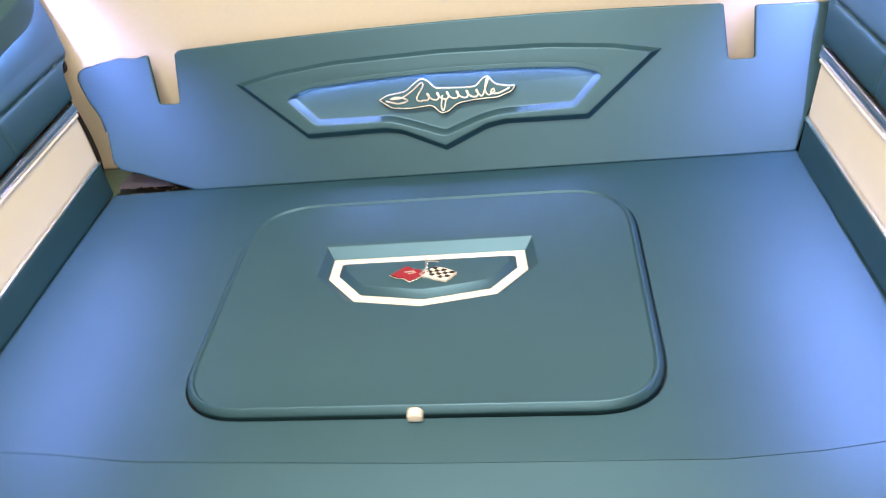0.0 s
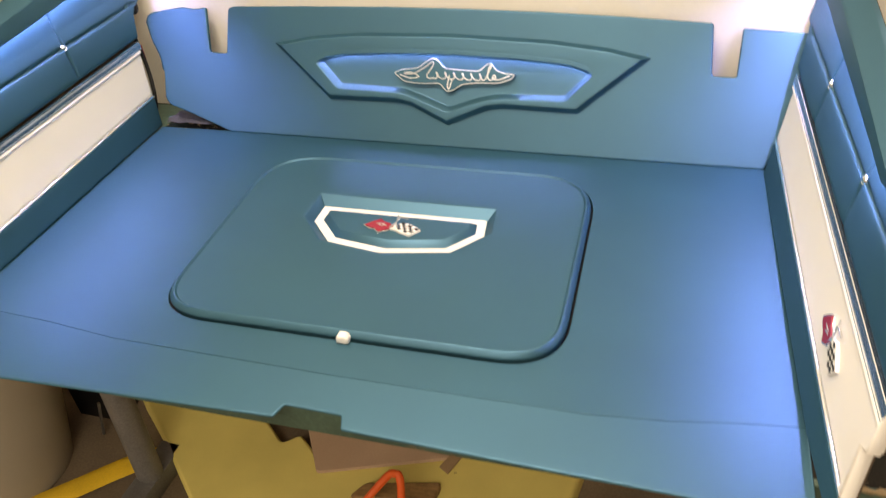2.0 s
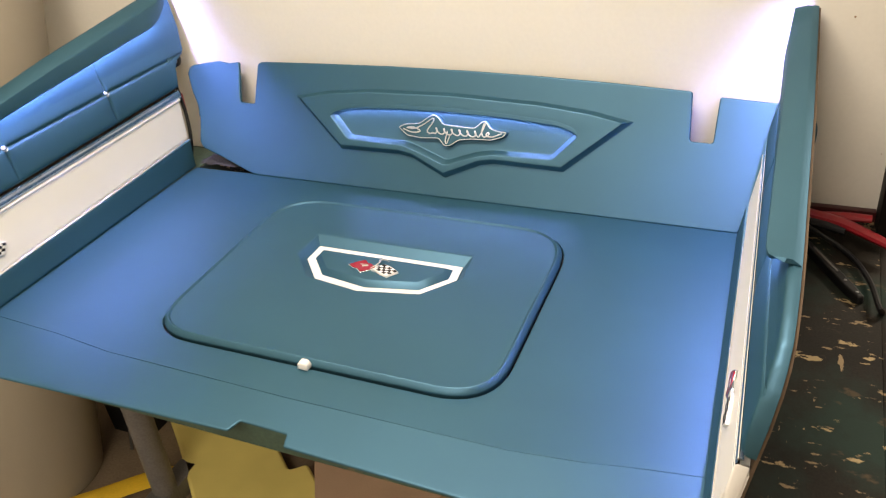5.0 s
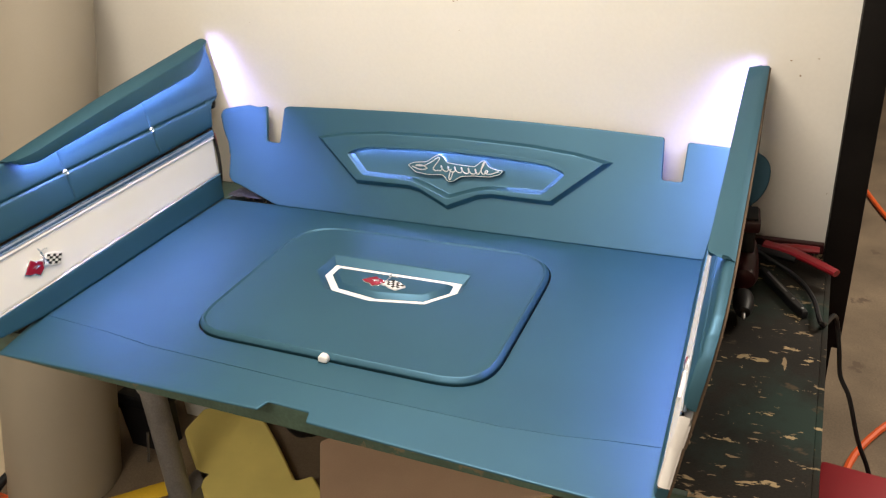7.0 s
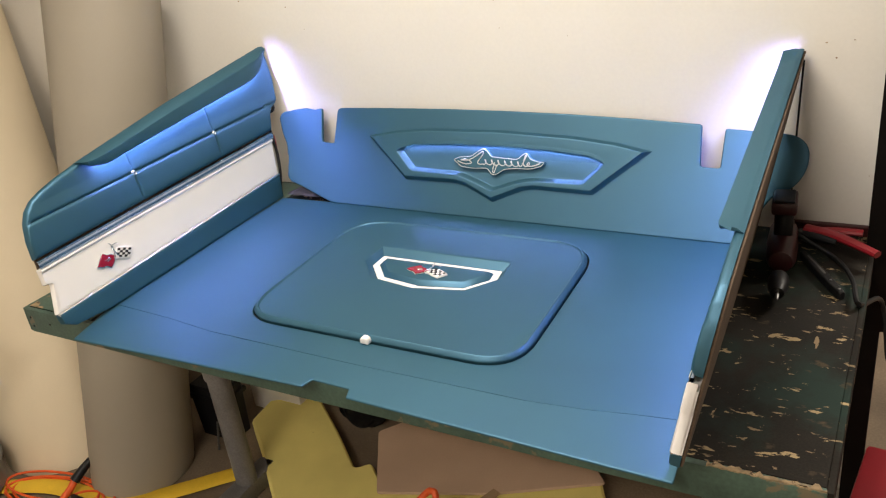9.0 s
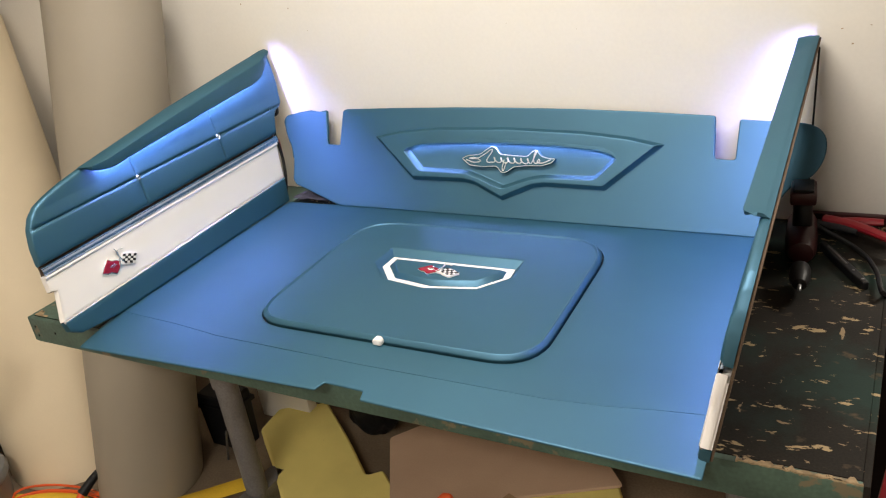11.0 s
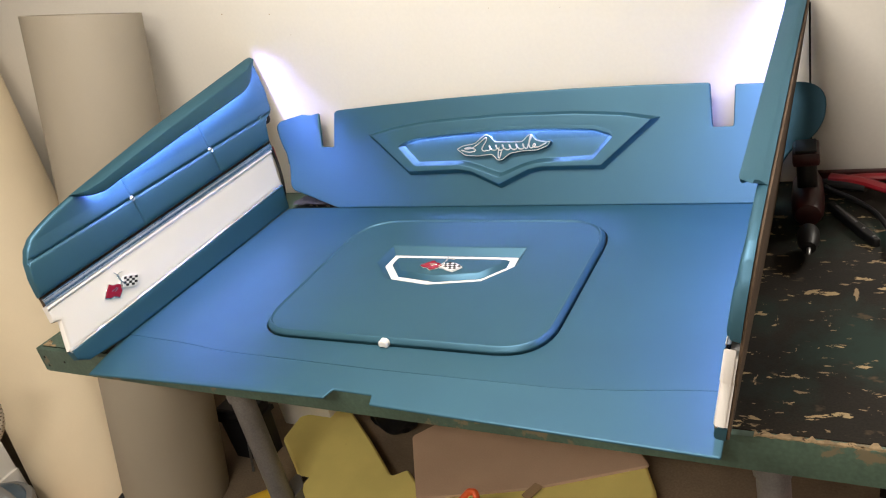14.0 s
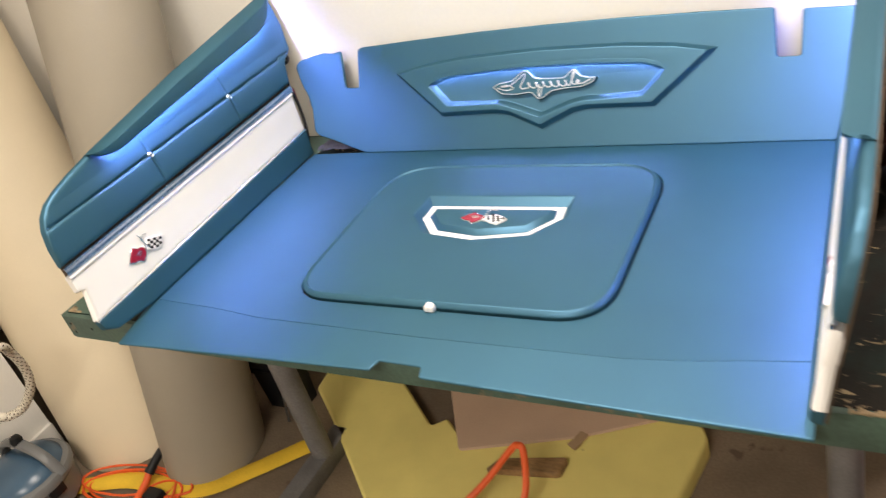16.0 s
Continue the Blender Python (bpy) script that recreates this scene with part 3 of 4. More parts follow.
def side_panel(s, m, label, led):
    """A door-like trunk side; s is +1 or -1, the way in which the wall end lies along local x."""
    whole = thing("trunk_side_panel", m, label, "trunk panel", "trunk side panels")

    def flip(pts):
        return [(s * x, y) for x, y in pts]

    lip = V_LIP if s > 0 else [(u - 0.028 if u < -0.4 else u, v) for u, v in V_LIP]
    rear = [(0.129, 0.404), (0.118, 0.301), (0.104, 0.245), (0.075, 0.236), (0.060, 0.215), (0.045, 0.168), (0.018, 0.064), (0.004, 0.000)]
    outline = [(-0.730, 0.010), (-0.755, 0.026), (-0.759, 0.048), (-0.740, 0.113), (-0.755, 0.117), (-0.751, 0.160), (-0.748, 0.215), (-0.738, 0.250), (-0.724, 0.272), (-0.703, 0.288),
               (-0.672, 0.299), (-0.627, 0.310), (-0.571, 0.320), (-0.268, 0.363)] + rear
    part("backing_board", plate(flip([(x * 0.995, y * 0.99) for x, y in outline]), -0.0125, -0.0085, 0.001), BACKING, whole, "brown fibreboard back")
    band = [(-0.63, 0.000), (-0.730, 0.010), (-0.755, 0.026), (-0.758, 0.047), (0.017, 0.062), (0.004, 0.0)]
    part("lower_band", loft(flip(band), [(0, -0.0085), (0, 0.002), (0.0015, 0.006), (0.005, 0.0075), (0.008, 0.0075)]), VINYL, whole)
    white = [(-0.7585, 0.050), (-0.740, 0.114), (-0.755, 0.119), (-0.753, 0.153), (0.036, 0.161), (0.018, 0.065)]
    part("white_band", loft(flip(white), [(0, -0.0085), (0.0, -0.002), (0.002, 0.003), (0.006, 0.005), (0.009, 0.005)]), WHITE, whole, "white vinyl band")
    part("white_bead", tube([(s * -0.7525, 0.1500, 0.0045), (s * 0.034, 0.1585, 0.0045)], 0.0040, 10, 1), WHITE, whole, "white piped edge")
    lowtrim = tube([(s * -0.757, 0.0485, 0.004), (s * 0.017, 0.0635, 0.004)], 0.0036, 10, 1)
    part("lower_trim", lowtrim, CHROME, whole, "thin bright trim line")
    # ribbed bright moulding above the white band
    strip = [(0.0, 0.002), (0.0015, 0.0075), (0.0030, 0.0065), (0.0060, 0.0078), (0.0095, 0.0080), (0.0130, 0.0066), (0.0145, 0.0078), (0.0160, 0.0075), (0.0172, 0.002)]
    bm = bmesh.new()
    rings(bm, [[(s * u, v + a, w) for a, w in strip] for u, v in ((-0.752, 0.1545), (-0.45, 0.1575), (-0.15, 0.1605), (0.041, 0.1625))], closed=False)
    part("moulding", bm, REFLECTION_TINT, whole, "chrome moulding with raised edges, its blue reflection put into the colour")
    for k in (0.0012, 0.0160):
        part("bright_edge", tube([(s * -0.752, 0.1545 + k, 0.0072), (s * 0.041, 0.1625 + k, 0.0072)], 0.0013, 6, 1), CHROME, whole, "thin chrome edge")
    if s < 0:
        wrap = [(-0.7600, 0.052), (-0.7440, 0.113), (-0.7585, 0.119), (-0.7575, 0.140), (-0.7530, 0.164), (-0.7480, 0.140), (-0.7360, 0.113), (-0.7480, 0.052)]
        part("end_wrap", loft(flip(wrap), [(0, -0.0055), (-0.0008, -0.004), (-0.0008, 0.0060), (0.0006, 0.0082), (0.002, 0.0088), (0.003, 0.0088)], True, True), WHITE, whole, "white vinyl wrapped over the end")
    # tufted pad
    nu, nv = 260, 70
    bm = bmesh.new()
    grid = []
    for i in range(nu + 1):
        u = -0.751 + 0.873 * i / nu
        lo, hi = lerp(u, V_CHROME) + 0.019, lerp(u, V_TOP) - 0.001
        if u > 0.045:
            lo = max(lo, lerp(u, [(0.045, 0.185), (0.06, 0.222), (0.075, 0.238), (0.104, 0.247), (0.118, 0.301), (0.129, 0.40)]))
        row = []
        for j in range(nv + 1):
            v = lo + (hi - lo) * j / nv
            seam = 0.2485 + 0.003 * (u + 0.5)
            d = abs(v - seam)
            for q in SEAMS:
                d = min(d, abs(u - q) * 1.2) if v < lerp(u, lip) + 0.01 or u < -0.5 else d
            e = min(v - lo, hi - v, u + 0.753, 0.124 - u)
            w = 0.004 + 0.0055 * (1 - math.exp(-d / 0.0018)) + 0.0022 * (1 - math.exp(-d / 0.02))
            w *= 1 - math.exp(-max(e, 0) / 0.0028)
            if v > seam:
                w *= 1 - 0.35 * min(1, (v - seam) / 0.03)
            row.append(bm.verts.new((s * u, v, w - 0.002)))
        grid.append(row)
    for p, q in zip(grid, grid[1:]):
        for j in range(nv):
            bm.faces.new((p[j], q[j], q[j + 1], p[j + 1]))
    # returned edge towards the back
    rim = [r[-1] for r in grid] + list(reversed(grid[-1][:-1])) + list(reversed([r[0] for r in grid[:-1]])) + grid[0][1:-1]
    back = [bm.verts.new((v.co.x, v.co.y, -0.0085)) for v in rim]
    for k in range(len(rim)):
        j = (k + 1) % len(rim)
        try:
            bm.faces.new((rim[k], rim[j], back[j], back[k]))
        except ValueError:
            pass
    pad = part("tufted_pad", bm, VINYL, whole, "tufted blue vinyl padding")
    for q in SEAMS:
        c = (s * q, 0.2485 + 0.003 * (q + 0.5))
        at = pose(c[0], c[1], 0.002)
        knob = lathe([(0.0068, 0.0), (0.0072, 0.0045), (0.0062, 0.006), (0.0050, 0.0045), (0.0045, 0.0055), (0.003, 0.0072), (0.001, 0.0078)], 14, at)
        part("button", knob, CHROME, pad, "small chrome tufting button")
    # bolster with a lip over the light
    bm = bmesh.new()
    loops = []
    for i in range(61):
        u = lip[0][0] + (0.113 - lip[0][0]) * i / 60
        hi, lo = lerp(u, V_TOP), lerp(u, lip)
        h = max(hi - lo, 0.0008)
        k = min(1.0, h / 0.010)
        cr = min(0.019, h * 0.38)
        deep = 0.012 * min(1.0, h / 0.04)
        sect = [(hi, -0.008), (hi + 0.0008, 0.0), (hi + 0.0004, 0.003), (hi - cr * 0.75, 0.007 + 0.0195 * k), (hi - cr * 0.92, 0.0085 + 0.0205 * k), (hi - cr - 0.0012 * k, 0.0085 + 0.0205 * k),
                (lo + h * 0.10, 0.008 + 0.0185 * k), (lo + 0.001 * k, 0.008 + 0.0178 * k), (lo, 0.0075 + 0.0165 * k), (lo + 0.0012 * k, 0.007 + 0.015 * k), (lo + deep, 0.0065 + 0.014 * k), (lo + deep + 0.002 * k, 0.003)]
        loops.append([(s * u, v, w) for v, w in sect])
    vs = rings(bm, loops, closed=False)
    for end in (vs[0], vs[-1]):
        bm.faces.new(end)
    bolster = part("bolster", bm, VINYL, whole, "thick blue vinyl bolster along the top")
    # light strip under the lip
    bm = bmesh.new()
    vs = []
    for u in np.linspace(-0.535, 0.092, 50):
        lo = lerp(u, lip)
        up = 0.012 * min(1.0, max(lerp(u, V_TOP) - lo, 0.001) / 0.04)
        vs.append([bm.verts.new((s * u, lo + up * 0.6, w)) for w in (0.0138, 0.0195)])
    for p, q in zip(vs, vs[1:]):
        bm.faces.new((p[0], q[0], q[1], p[1]))
    part("light_strip", bm, led, bolster, "glowing cool white light strip")
    flags_badge(whole, pose(s * -0.576, 0.102, 0.0052, 0, 0, 1.0 * s), 0.098)
    return whole


def basis(origin, u, v, w):
    m = Matrix((u, v, w)).transposed().to_4x4()
    m.translation = origin
    return m


def panel_frame(origin, along, lean):
    """Local x runs along the panel's foot, y up its slope, z into the trunk."""
    u = Vector(along).normalized()
    v = Vector(lean)
    v = (v - u * v.dot(u)).normalized()
    return basis(origin, u, v, u.cross(v))


side_panel(1, panel_frame((-0.632, 0, Z0 + 0.0005), (-0.030, 1, 0), (-0.155, 0, 1)), "blue and white tufted side panel with a lit bolster", LED)
side_panel(-1, panel_frame((0.6265, -0.012, Z0 - 0.006), (0.054, -1, 0.028), (0.188, 0, 1)), "blue and white tufted side panel beside the drill", LED_STRONG)


# ---- rolls of vinyl ----
def vinyl_roll(base, top, r, mat, label):
    base, top = Vector(base), Vector(top)
    d = top - base
    slope = Matrix(((1, 0, d.x / d.z, 0), (0, 1, d.y / d.z, 0), (0, 0, 1, 0), (0, 0, 0, 1)))
    ob = thing("vinyl_roll", Matrix.Translation(base), label, "vinyl roll", "rolls of vinyl along the wall")
    L = d.z
    bm = bmesh.new()
    turns, per = 3.2, 40
    loops = []
    for k in range(int(turns * per) + 1):
        a = 2 * math.pi * k / per
        rr = r - 0.006 * (turns - k / per)
        rr *= 1 + 0.012 * math.sin(2 * a + 0.6)
        c, q = math.cos(a + 0.5), math.sin(a + 0.5)
        loops.append([(rr * c, rr * q, z) for z in (0, 0.004, L * 0.33, L * 0.66, L - 0.004, L)] + [((rr - 0.003) * c, (rr - 0.003) * q, z) for z in (L, 0)])
    rings(bm, [lp + [lp[0]] for lp in loops], closed=False)
    bmesh.ops.remove_doubles(bm, verts=bm.verts, dist=0.0001)
    for v in bm.verts:
        if v.co.z > L - 0.01:
            v.co.z -= 0.11 * v.co.x + 0.22 * v.co.y
    bm.transform(slope)
    part("sheet", bm, mat, ob)
    core = lathe([(0.05, 0.01), (0.05, L - 0.03), (0.044, L - 0.03), (0.044, 0.01), (0.05, 0.01)], 24, cap=False)
    core.transform(slope)
    part("core", core, CARD, ob, "cardboard tube")
    return ob


vinyl_roll((-1.085, -0.395, 0.002), (-1.084, -0.037, 1.408), 0.158, GREY_ROLL, "warm grey vinyl roll standing against the wall")
vinyl_roll((-1.468, -0.352, 0.002), (-1.922, -0.052, 1.40), 0.219, CREAM_ROLL, "cream vinyl roll standing against the wall")


# ---- things on the floor under the bench ----
def slab(name, pts, z0, z1, mat, label, category, bevel=0.008):
    bm = plate(rounded(pts, 0.012, 3), z0, z1, bevel)
    return tagged(part(name, bm, mat, None), label, category)


foam = slab("foam_sheet", [(-0.86, -0.02), (-0.85, -0.13), (-0.74, -0.22), (-0.43, -0.50), (0.05, -0.56), (0.29, -0.44), (0.335, -0.10), (0.27, 0.02), (0.17, -0.06), (0.04, -0.15),
                           (-0.25, -0.255), (-0.36, -0.165), (-0.396, -0.20), (-0.55, -0.07), (-0.72, 0.06)], 0.0, 0.055, FOAM, "yellow upholstery foam sheet lying on the concrete", "foam sheet")
for x, y, r in ((-0.475, -0.304, 0.007), (-0.51, -0.26, 0.004), (-0.395, -0.205, 0.010), (-0.40, -0.40, 0.005)):
    spot = part("stain", lathe([(r, 0.0545), (r * 0.9, 0.0558), (r * 0.3, 0.0562)], 9), CARD, foam, "brown glue spot")
slab("pink_board", [(-0.41, -0.045), (-0.27, -0.275), (0.03, -0.165), (0.30, -0.02), (0.20, 0.09), (-0.30, 0.10)], 0.0565, 0.064, PINK, "dusty pink fibreboard offcut lying on the foam", "board", 0.002)
slab("wood_block", [(-0.165, -0.330), (-0.140, -0.285), (0.03, -0.245), (0.025, -0.300)], 0.0565, 0.075, WOOD, "brown offcut of wood lying on the foam", "wood block", 0.003)
tagged(part("masking_paper", plate([(0.010, -0.20), (0.035, -0.215), (0.055, -0.16), (0.03, -0.15)], 0.066, 0.069, 0.001), CARD, None), "small torn brown paper scrap on the board", "paper")

cord = tube([(-0.30, -0.62, 0.010), (-0.20, -0.50, 0.066), (-0.12, -0.41, 0.12), (-0.055, -0.350, 0.190), (-0.035, -0.345, 0.205), (-0.020, -0.352, 0.195), (-0.012, -0.40, 0.12),
             (-0.02, -0.47, 0.067), (0.04, -0.53, 0.066), (0.10, -0.60, 0.012), (0.05, -0.70, 0.010), (-0.10, -0.74, 0.010)], 0.0085, 10, 8)
tagged(part("orange_cord", cord, ORANGE, None), "bright orange extension cord looped over the foam", "cord")


def coil(cx, cy, rx, ry, n, seed, r=0.0045):
    """Loose flat loops of cord, each a little off the last."""
    rnd = random.Random(seed)
    pts, ox, oy, sx, sy = [], 0.0, 0.0, 1.0, 1.0
    for k in range(n * 9):
        if k % 9 == 0:
            ox, oy, sx, sy = rnd.uniform(-0.035, 0.035), rnd.uniform(-0.022, 0.022), rnd.uniform(0.72, 1.12), rnd.uniform(0.6, 1.2)
        a = 2 * math.pi * k / 9
        x = cx + ox + rx * sx * math.cos(a)
        pts.append((x, cy + oy + 0.16 * (x - cx) + ry * sy * math.sin(a), 0.0055 + 0.0045 * (k / 9) + rnd.uniform(0, 0.004)))
    return tube(pts, r, 6, 4)


tagged(part("cord_coil", coil(-1.255, -0.598, 0.195, 0.062, 4, 3, 0.0038), ORANGE, None), "loose flat loops of thin orange cord on the concrete", "cord")
tagged(part("cord_coil", coil(-1.115, -0.620, 0.085, 0.070, 3, 8, 0.0038), ORANGE, None), "small tangle of thin orange cord", "cord")
plug = thing("extension_lead", pose(0.088, 0.008, 0), "orange lead with a black connector", "cord")
part("lead", tube([(-1.27, -0.78, 0.012), (-1.265, -0.68, 0.02), (-1.273, -0.60, 0.035), (-1.275, -0.565, 0.054)], 0.011, 10, 5), ORANGE, plug)
part("connector", tube([(-1.275, -0.568, 0.052), (-1.268, -0.535, 0.072), (-1.255, -0.508, 0.092)], (0.016, 0.012), 10, 4), BLACK, plug, "black rubber connector")
tagged(part("plug", box(-1.165, -1.105, -0.628, -0.588, 0.0, 0.038, 0.008), BLACK, None), "black rubber plug lying on the concrete", "plug")
strip = tube([(-1.75, -0.80, 0.009), (-1.50, -0.66, 0.009), (-1.30, -0.575, 0.009), (-1.16, -0.56, 0.009), (-1.00, -0.535, 0.009), (-0.88, -0.43, 0.009), (-0.76, -0.31, 0.009), (-0.66, -0.25, 0.009)], 0.032, 10, 6, 0.25)
tagged(part("foam_strip", strip, YELLOW, None), "bright yellow foam strip lying round the roll", "foam strip")
tagged(part("wood_batten", box(-0.95, -0.74, -0.01, 0.03, 0.0, 0.13, 0.004), WALL, None), "pale painted batten lying by the wall", "batten")
# black block added for a dark block and the shade around it
crate = thing("shade_block", pose(-0.950, -0.150, 0), "black block standing in for a dark block and shade beside the roll", "crate")
part("body", loft(rounded([(-0.075, -0.045), (0.075, -0.045), (0.075, 0.045), (-0.075, 0.045)], 0.01), [(0.008, 0), (0.0, 0.17), (0.0, 0.19), (0.006, 0.196), (0.012, 0.196)], True, True), BLACK, crate)
part("rim", plate_holed([(-0.081, -0.05), (0.081, -0.05), (0.081, 0.05), (-0.081, 0.05)], [(-0.0755, -0.0455), (0.0755, -0.0455), (0.0755, 0.0455), (-0.0755, 0.0455)], 0.150, 0.165), BLACK, crate)
# lumpy black mass added to fill the dark gap behind the foam
bag = bmesh.new()
bmesh.ops.create_icosphere(bag, subdivisions=4, radius=1.0)
for v in bag.verts:
    k = 1.0 + 0.16 * noise.noise(v.co * 2.3) + 0.10 * abs(noise.noise(v.co * 5.1 + Vector((3.0, 1.0, 2.0))))
    v.co = Vector((-0.530 + 0.085 * v.co.x * k, 0.055 + 0.060 * v.co.y * k, max(0.0, 0.070 + 0.090 * v.co.z * k)))
tagged(part("dark_clutter", bag, BLACK, None), "lumpy black clutter filling the gap behind the foam", "bag")
tagged(part("metal_rod", tube([(-0.905, -0.24, 0.004), (-0.90, -0.22, 0.10)], 0.004, 8, 1), STEEL, None), "short steel rod standing by the roll", "rod")

# ---- shop vacuum ----
vac = thing("shop_vacuum", pose(-1.535, -0.715, 0) @ Matrix.Scale(0.9, 4), "blue and grey shop vacuum standing on the concrete", "vacuum")
part("tank", lathe([(0.13, 0.015), (0.145, 0.03), (0.15, 0.10), (0.155, 0.115), (0.15, 0.12)], 28), VAC_GREY, vac)
part("dome", lathe([(0.148, 0.12), (0.142, 0.15), (0.120, 0.18), (0.08, 0.20), (0.02, 0.206)], 28), VAC_BLUE, vac, "blue plastic dome")
part("rim_band", lathe([(0.150, 0.118), (0.160, 0.122), (0.163, 0.138), (0.156, 0.152), (0.140, 0.158), (0.136, 0.150)], 32, cap=False), VAC_GREY, vac, "grey plastic rim band")
part("handle", tube([(-0.150, 0.045, 0.135), (-0.115, 0.045, 0.205), (-0.05, 0.045, 0.238), (0.03, 0.045, 0.238), (0.105, 0.045, 0.205), (0.150, 0.045, 0.135)], 0.019, 10, 6, 0.7), VAC_GREY, vac, "wide grey carrying handle")
part("latch", box(0.128, 0.158, -0.03, 0.03, 0.085, 0.145, 0.006), BLACK, vac, "black plastic latch")
part("knob", lathe([(0.018, 0.245), (0.021, 0.258), (0.016, 0.272), (0.004, 0.277)], 14, pose(0.0, 0.045, 0)), BLACK, vac)
HOSE_LINE = [(-1.5, -1.35, 0.0135), (-1.55, -1.12, 0.3), (-1.43, -0.95, 0.56), (-1.30, -0.80, 0.655), (-1.262, -0.68, 0.632), (-1.306, -0.64, 0.576), (-1.334, -0.62, 0.503), (-1.373, -0.62, 0.422), (-1.441, -0.64, 0.352), (-1.485, -0.67, 0.335), (-1.511, -0.7, 0.337), (-1.668, -0.8, 0.2), (-1.662, -0.98, 0.07), (-1.62, -1.2, 0.0135)]
hose = tube(HOSE_LINE, 0.0125, 12, 8)
air_hose = tagged(part("air_hose", hose, HOSE, None), "white braided hose with dark brown flecks", "hose")
flecks = bmesh.new()
line = smooth_line(HOSE_LINE, 60)
run, ring_no = 0.0, 0
for p, q in zip(line, line[1:]):
    run += (q - p).length
    if run < 0.0115:
        continue
    run, ring_no = 0.0, ring_no + 1
    d = (q - p).normalized()
    side = d.cross(Vector((0.2, 0.1, 1.0))).normalized()
    up = side.cross(d)
    for k in range(7):
        c = 2 * math.pi * (k + 0.5 * (ring_no % 2)) / 7
        out = side * math.cos(c) + up * math.sin(c)
        over = out.cross(d)
        flecks.faces.new([flecks.verts.new(p + out * 0.0131 + over * u * 0.0026 + d * v * 0.0033) for u, v in ((-1, -1), (1, -0.4), (1, 1), (-1, 0.4))])
part("flecks", flecks, BACKING, air_hose, "dark brown woven flecks")

# ---- on the bench, behind the side panel ----
drill = thing("power_drill", pose(0.703, -0.035, TOP, 0, 0, 6), "black and dark red power drill resting upside down", "drill")
part("motor_body", lathe([(0.020, -0.13), (0.023, -0.10), (0.028, -0.085), (0.030, -0.02), (0.028, 0.045), (0.022, 0.062), (0.008, 0.065)], 20, pose(0, 0, 0.031, -90, 0, 0) @ pose(0, 0, 0, 0, 180, 0)), DARK_RED, drill)
chuck = part("chuck", lathe([(0.017, 0.0), (0.019, 0.010), (0.0185, 0.040), (0.012, 0.062), (0.006, 0.066)], 18, pose(0, -0.125, 0.031, 90, 0, 0)), BLACK, drill, "black keyless chuck")
part("bit", lathe([(0.004, 0.064), (0.004, 0.080), (0.001, 0.086)], 10, pose(0, -0.125, 0.031, 90, 0, 0)), STEEL, chuck, "bright steel bit")
part("grip", tube([(0, 0.02, 0.050), (0, 0.018, 0.075), (0, 0.022, 0.10), (0, 0.025, 0.115)], (0.019, 0.018), 12, 4), BLACK, drill)
part("battery", box(-0.024, 0.024, -0.012, 0.062, 0.108, 0.134, 0.006), DARK_RED, drill, "dark red battery pack")
part("battery_cap", box(-0.019, 0.019, -0.006, 0.054, 0.132, 0.139, 0.003), BLACK, drill)

clamp = thing("spring_clamp", pose(0, 0, TOP + 0.016), "red handled clamp lying by the wall", "clamp")
part("handle", tube([(0.735, 0.06, 0.02), (0.79, 0.04, 0.02), (0.84, 0.005, 0.018), (0.875, -0.022, 0.016)], (0.014, 0.010), 10, 5, 0.7), RED, clamp, "red plastic handle")
part("handle", tube([(0.735, 0.075, 0.006), (0.79, 0.09, 0.006), (0.842, 0.092, 0.006)], (0.012, 0.010), 10, 5, 0.7), RED, clamp, "red plastic handle")
part("jaw", tube([(0.70, 0.055, 0.006), (0.745, 0.048, 0.012), (0.80, 0.025, 0.012)], (0.016, 0.010), 10, 4, 0.8), BLACK, clamp)
knife = thing("folding_knife", pose(0.783, -0.080, TOP, 0, 0, -60.5), "closed dark folding knife with a worn steel inlay on the bench", "knife")
L = 0.180 / 2
part("body", plate(rounded([(-L, -0.007), (-L * 0.5, -0.009), (L * 0.6, -0.0095), (L, -0.006), (L, 0.006), (L * 0.6, 0.0085), (-L * 0.5, 0.008), (-L, 0.006)], 0.004, 3), 0.0003, 0.015, 0.003), BLACK, knife, "dark scuffed handle")
part("inlay", plate(rounded([(-L * 0.75, -0.001), (L * 0.15, -0.002), (L * 0.15, 0.003), (-L * 0.75, 0.003)], 0.001, 2), 0.0145, 0.0158, 0.0004), STEEL, knife, "worn steel inlay")
for x in (L * 0.45, L * 0.85):
    part("rivet", lathe([(0.0028, 0.0146), (0.0026, 0.0160), (0.001, 0.0165)], 10, pose(x, 0, 0)), STEEL, knife, "steel rivet")
tagged(part("black_cable", tube([(0.720, 0.040, 0.820), (0.803, -0.016, 0.800), (0.839, -0.097, 0.800), (0.857, -0.187, 0.800), (0.888, 0.020, 0.702), (0.905, 0.020, 0.629), (0.916, 0.010, 0.567), (0.939, -0.010, 0.528), (0.968, -0.030, 0.439), (1.008, -0.050, 0.343), (1.068, -0.070, 0.093), (1.128, -0.090, 0.008), (1.258, -0.150, 0.008)], 0.0048, 8, 6), BLACK, None),
       "black cable running over the bench's end to the concrete", "cable")
tagged(part("support_wire", tube([(0.703, 0.122, 1.165), (0.698, 0.126, 1.02), (0.694, 0.122, TOP + 0.023)], 0.0022, 6, 3), BLACK, None), "thin black wire hanging behind the panel", "wire")
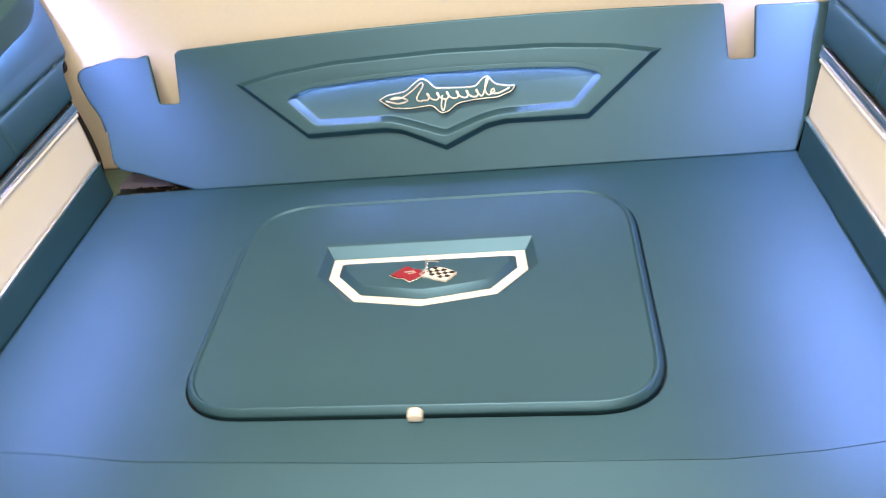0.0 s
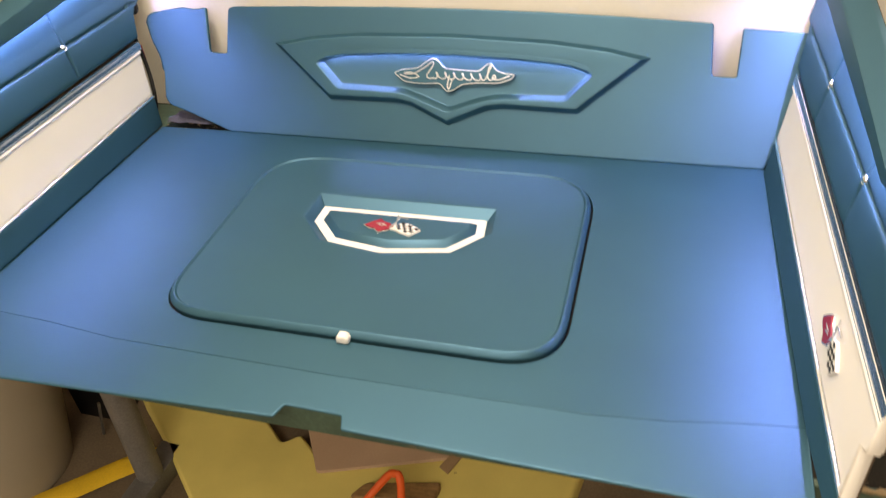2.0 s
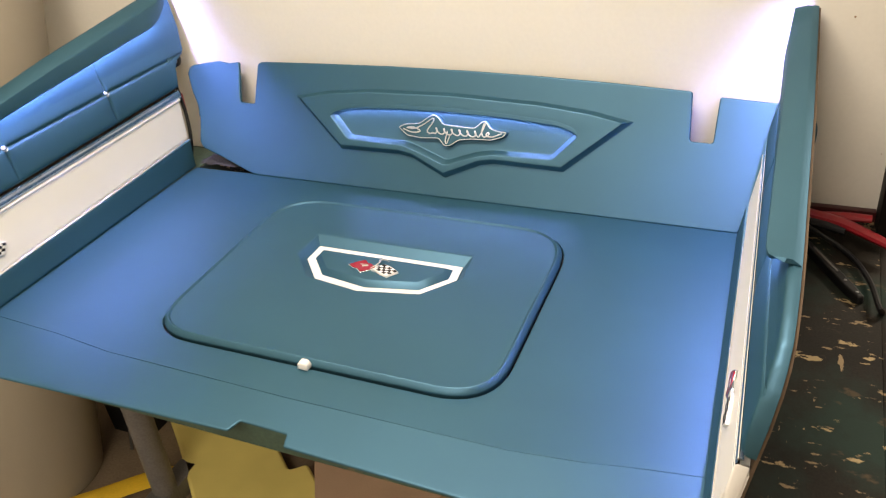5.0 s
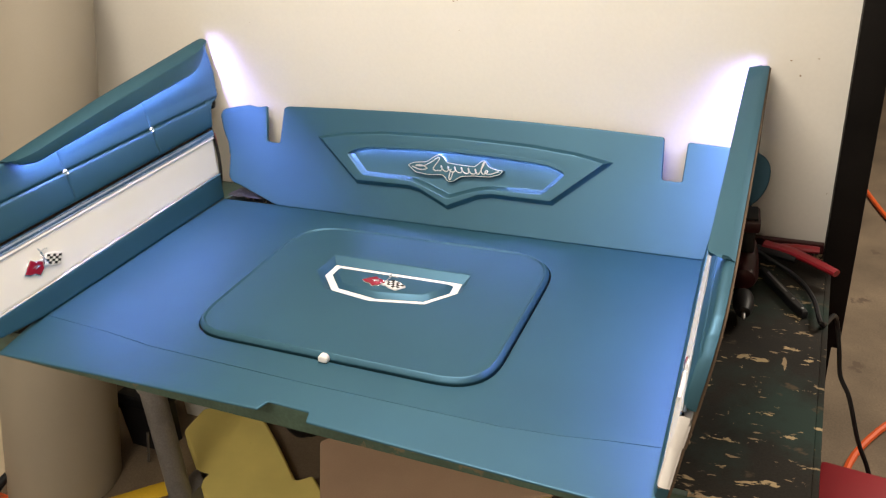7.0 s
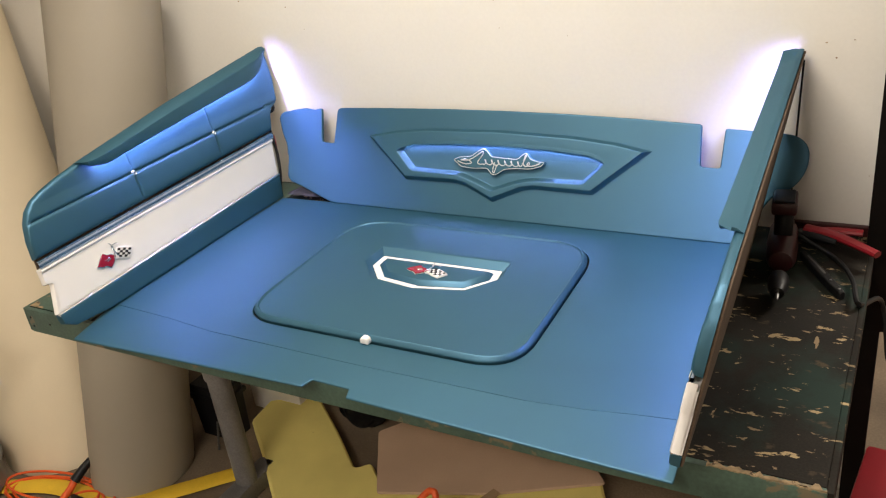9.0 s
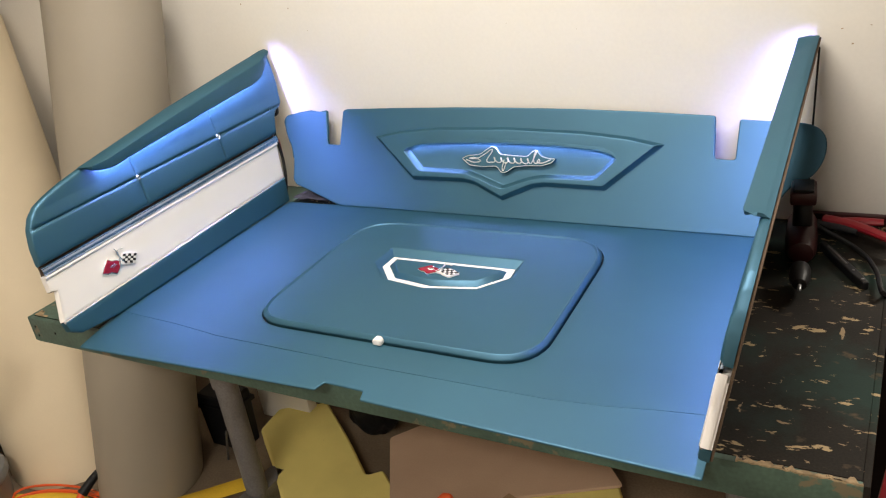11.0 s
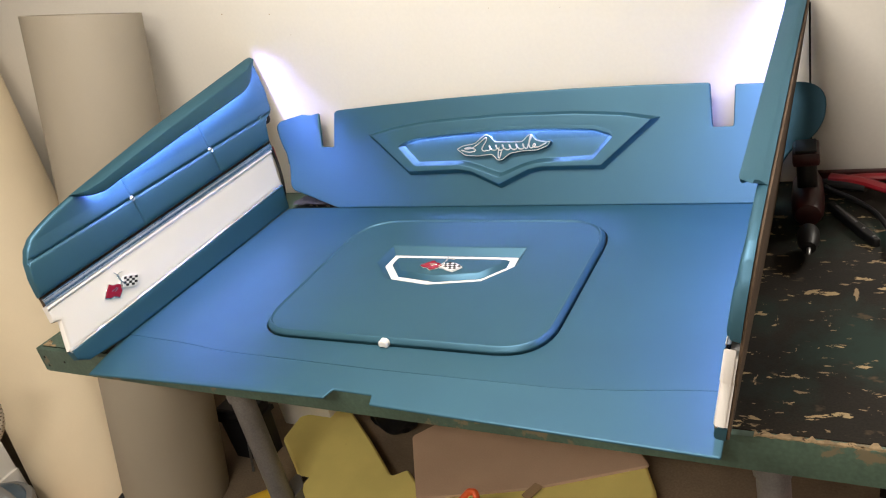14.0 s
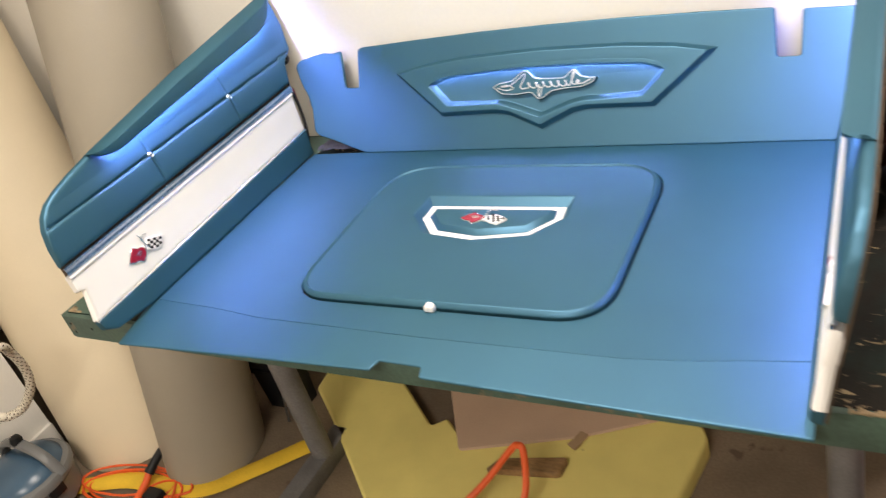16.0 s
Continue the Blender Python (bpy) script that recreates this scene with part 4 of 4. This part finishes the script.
tagged(part("wire_loom", tube([(-0.700, 0.085, 1.035), (-0.678, 0.092, 1.045), (-0.668, 0.080, 1.030), (-0.684, 0.070, 1.020), (-0.676, 0.060, 0.985), (-0.664, 0.052, 0.95), (-0.654, 0.045, 0.91), (-0.645, 0.03, 0.86),
                             (-0.652, 0.02, 0.802)], 0.0045, 8, 5), BLACK, None), "black wire loom behind the side panel", "wire")
tagged(part("red_wire", tube([(-0.672, 0.066, 0.960), (-0.662, 0.056, 0.93), (-0.654, 0.046, 0.89), (-0.652, 0.035, 0.85), (-0.658, 0.03, 0.795)], 0.0025, 6, 4), RED, None), "thin red wire behind the side panel", "wire")
film_bm = bmesh.new()
cells = [[film_bm.verts.new((-0.62 + 0.20 * i / 12, 0.012 + 0.055 * j / 4, Z0 + 0.004 + 0.012 * abs(noise.noise((i * 0.7, j * 0.9, 1.3))))) for j in range(5)] for i in range(13)]
for p, q in zip(cells, cells[1:]):
    for j in range(4):
        film_bm.faces.new((p[j], q[j], q[j + 1], p[j + 1]))
bmesh.ops.solidify(film_bm, geom=film_bm.faces[:], thickness=0.001)
tagged(part("plastic_film", film_bm, FILM, None), "crumpled grey plastic film tucked behind the floor panel", "plastic film")

# ---- beyond the bench's end ----
tool = thing("red_tool_box", pose(1.02, -0.36, 0, 0, 0, -6), "red metal tool box standing beside the bench", "tool box")
part("body", box(-0.14, 0.14, -0.20, 0.20, 0.0, 0.40, 0.008), RED, tool)
part("lid", box(-0.145, 0.145, -0.205, 0.205, 0.402, 0.46, 0.012), RED, tool, "red lid")
part("handle", tube([(0, -0.08, 0.46), (0, -0.07, 0.495), (0, 0.07, 0.495), (0, 0.08, 0.46)], 0.008, 8, 4), STEEL, tool)
tagged(part("floor_cord", tube([(1.00, 2.75, 0.010), (1.05, 2.5, 0.010), (1.16, 2.1, 0.010), (1.35, 1.6, 0.010), (1.45, 1.2, 0.010), (1.25, 0.8, 0.010), (1.10, 0.62, 0.010), (1.00, 0.38, 0.010), (1.02, 0.1, 0.010),
                                (1.25, -0.1, 0.010)], 0.010, 8, 6), ORANGE, None), "orange extension cord across the stained concrete", "cord")
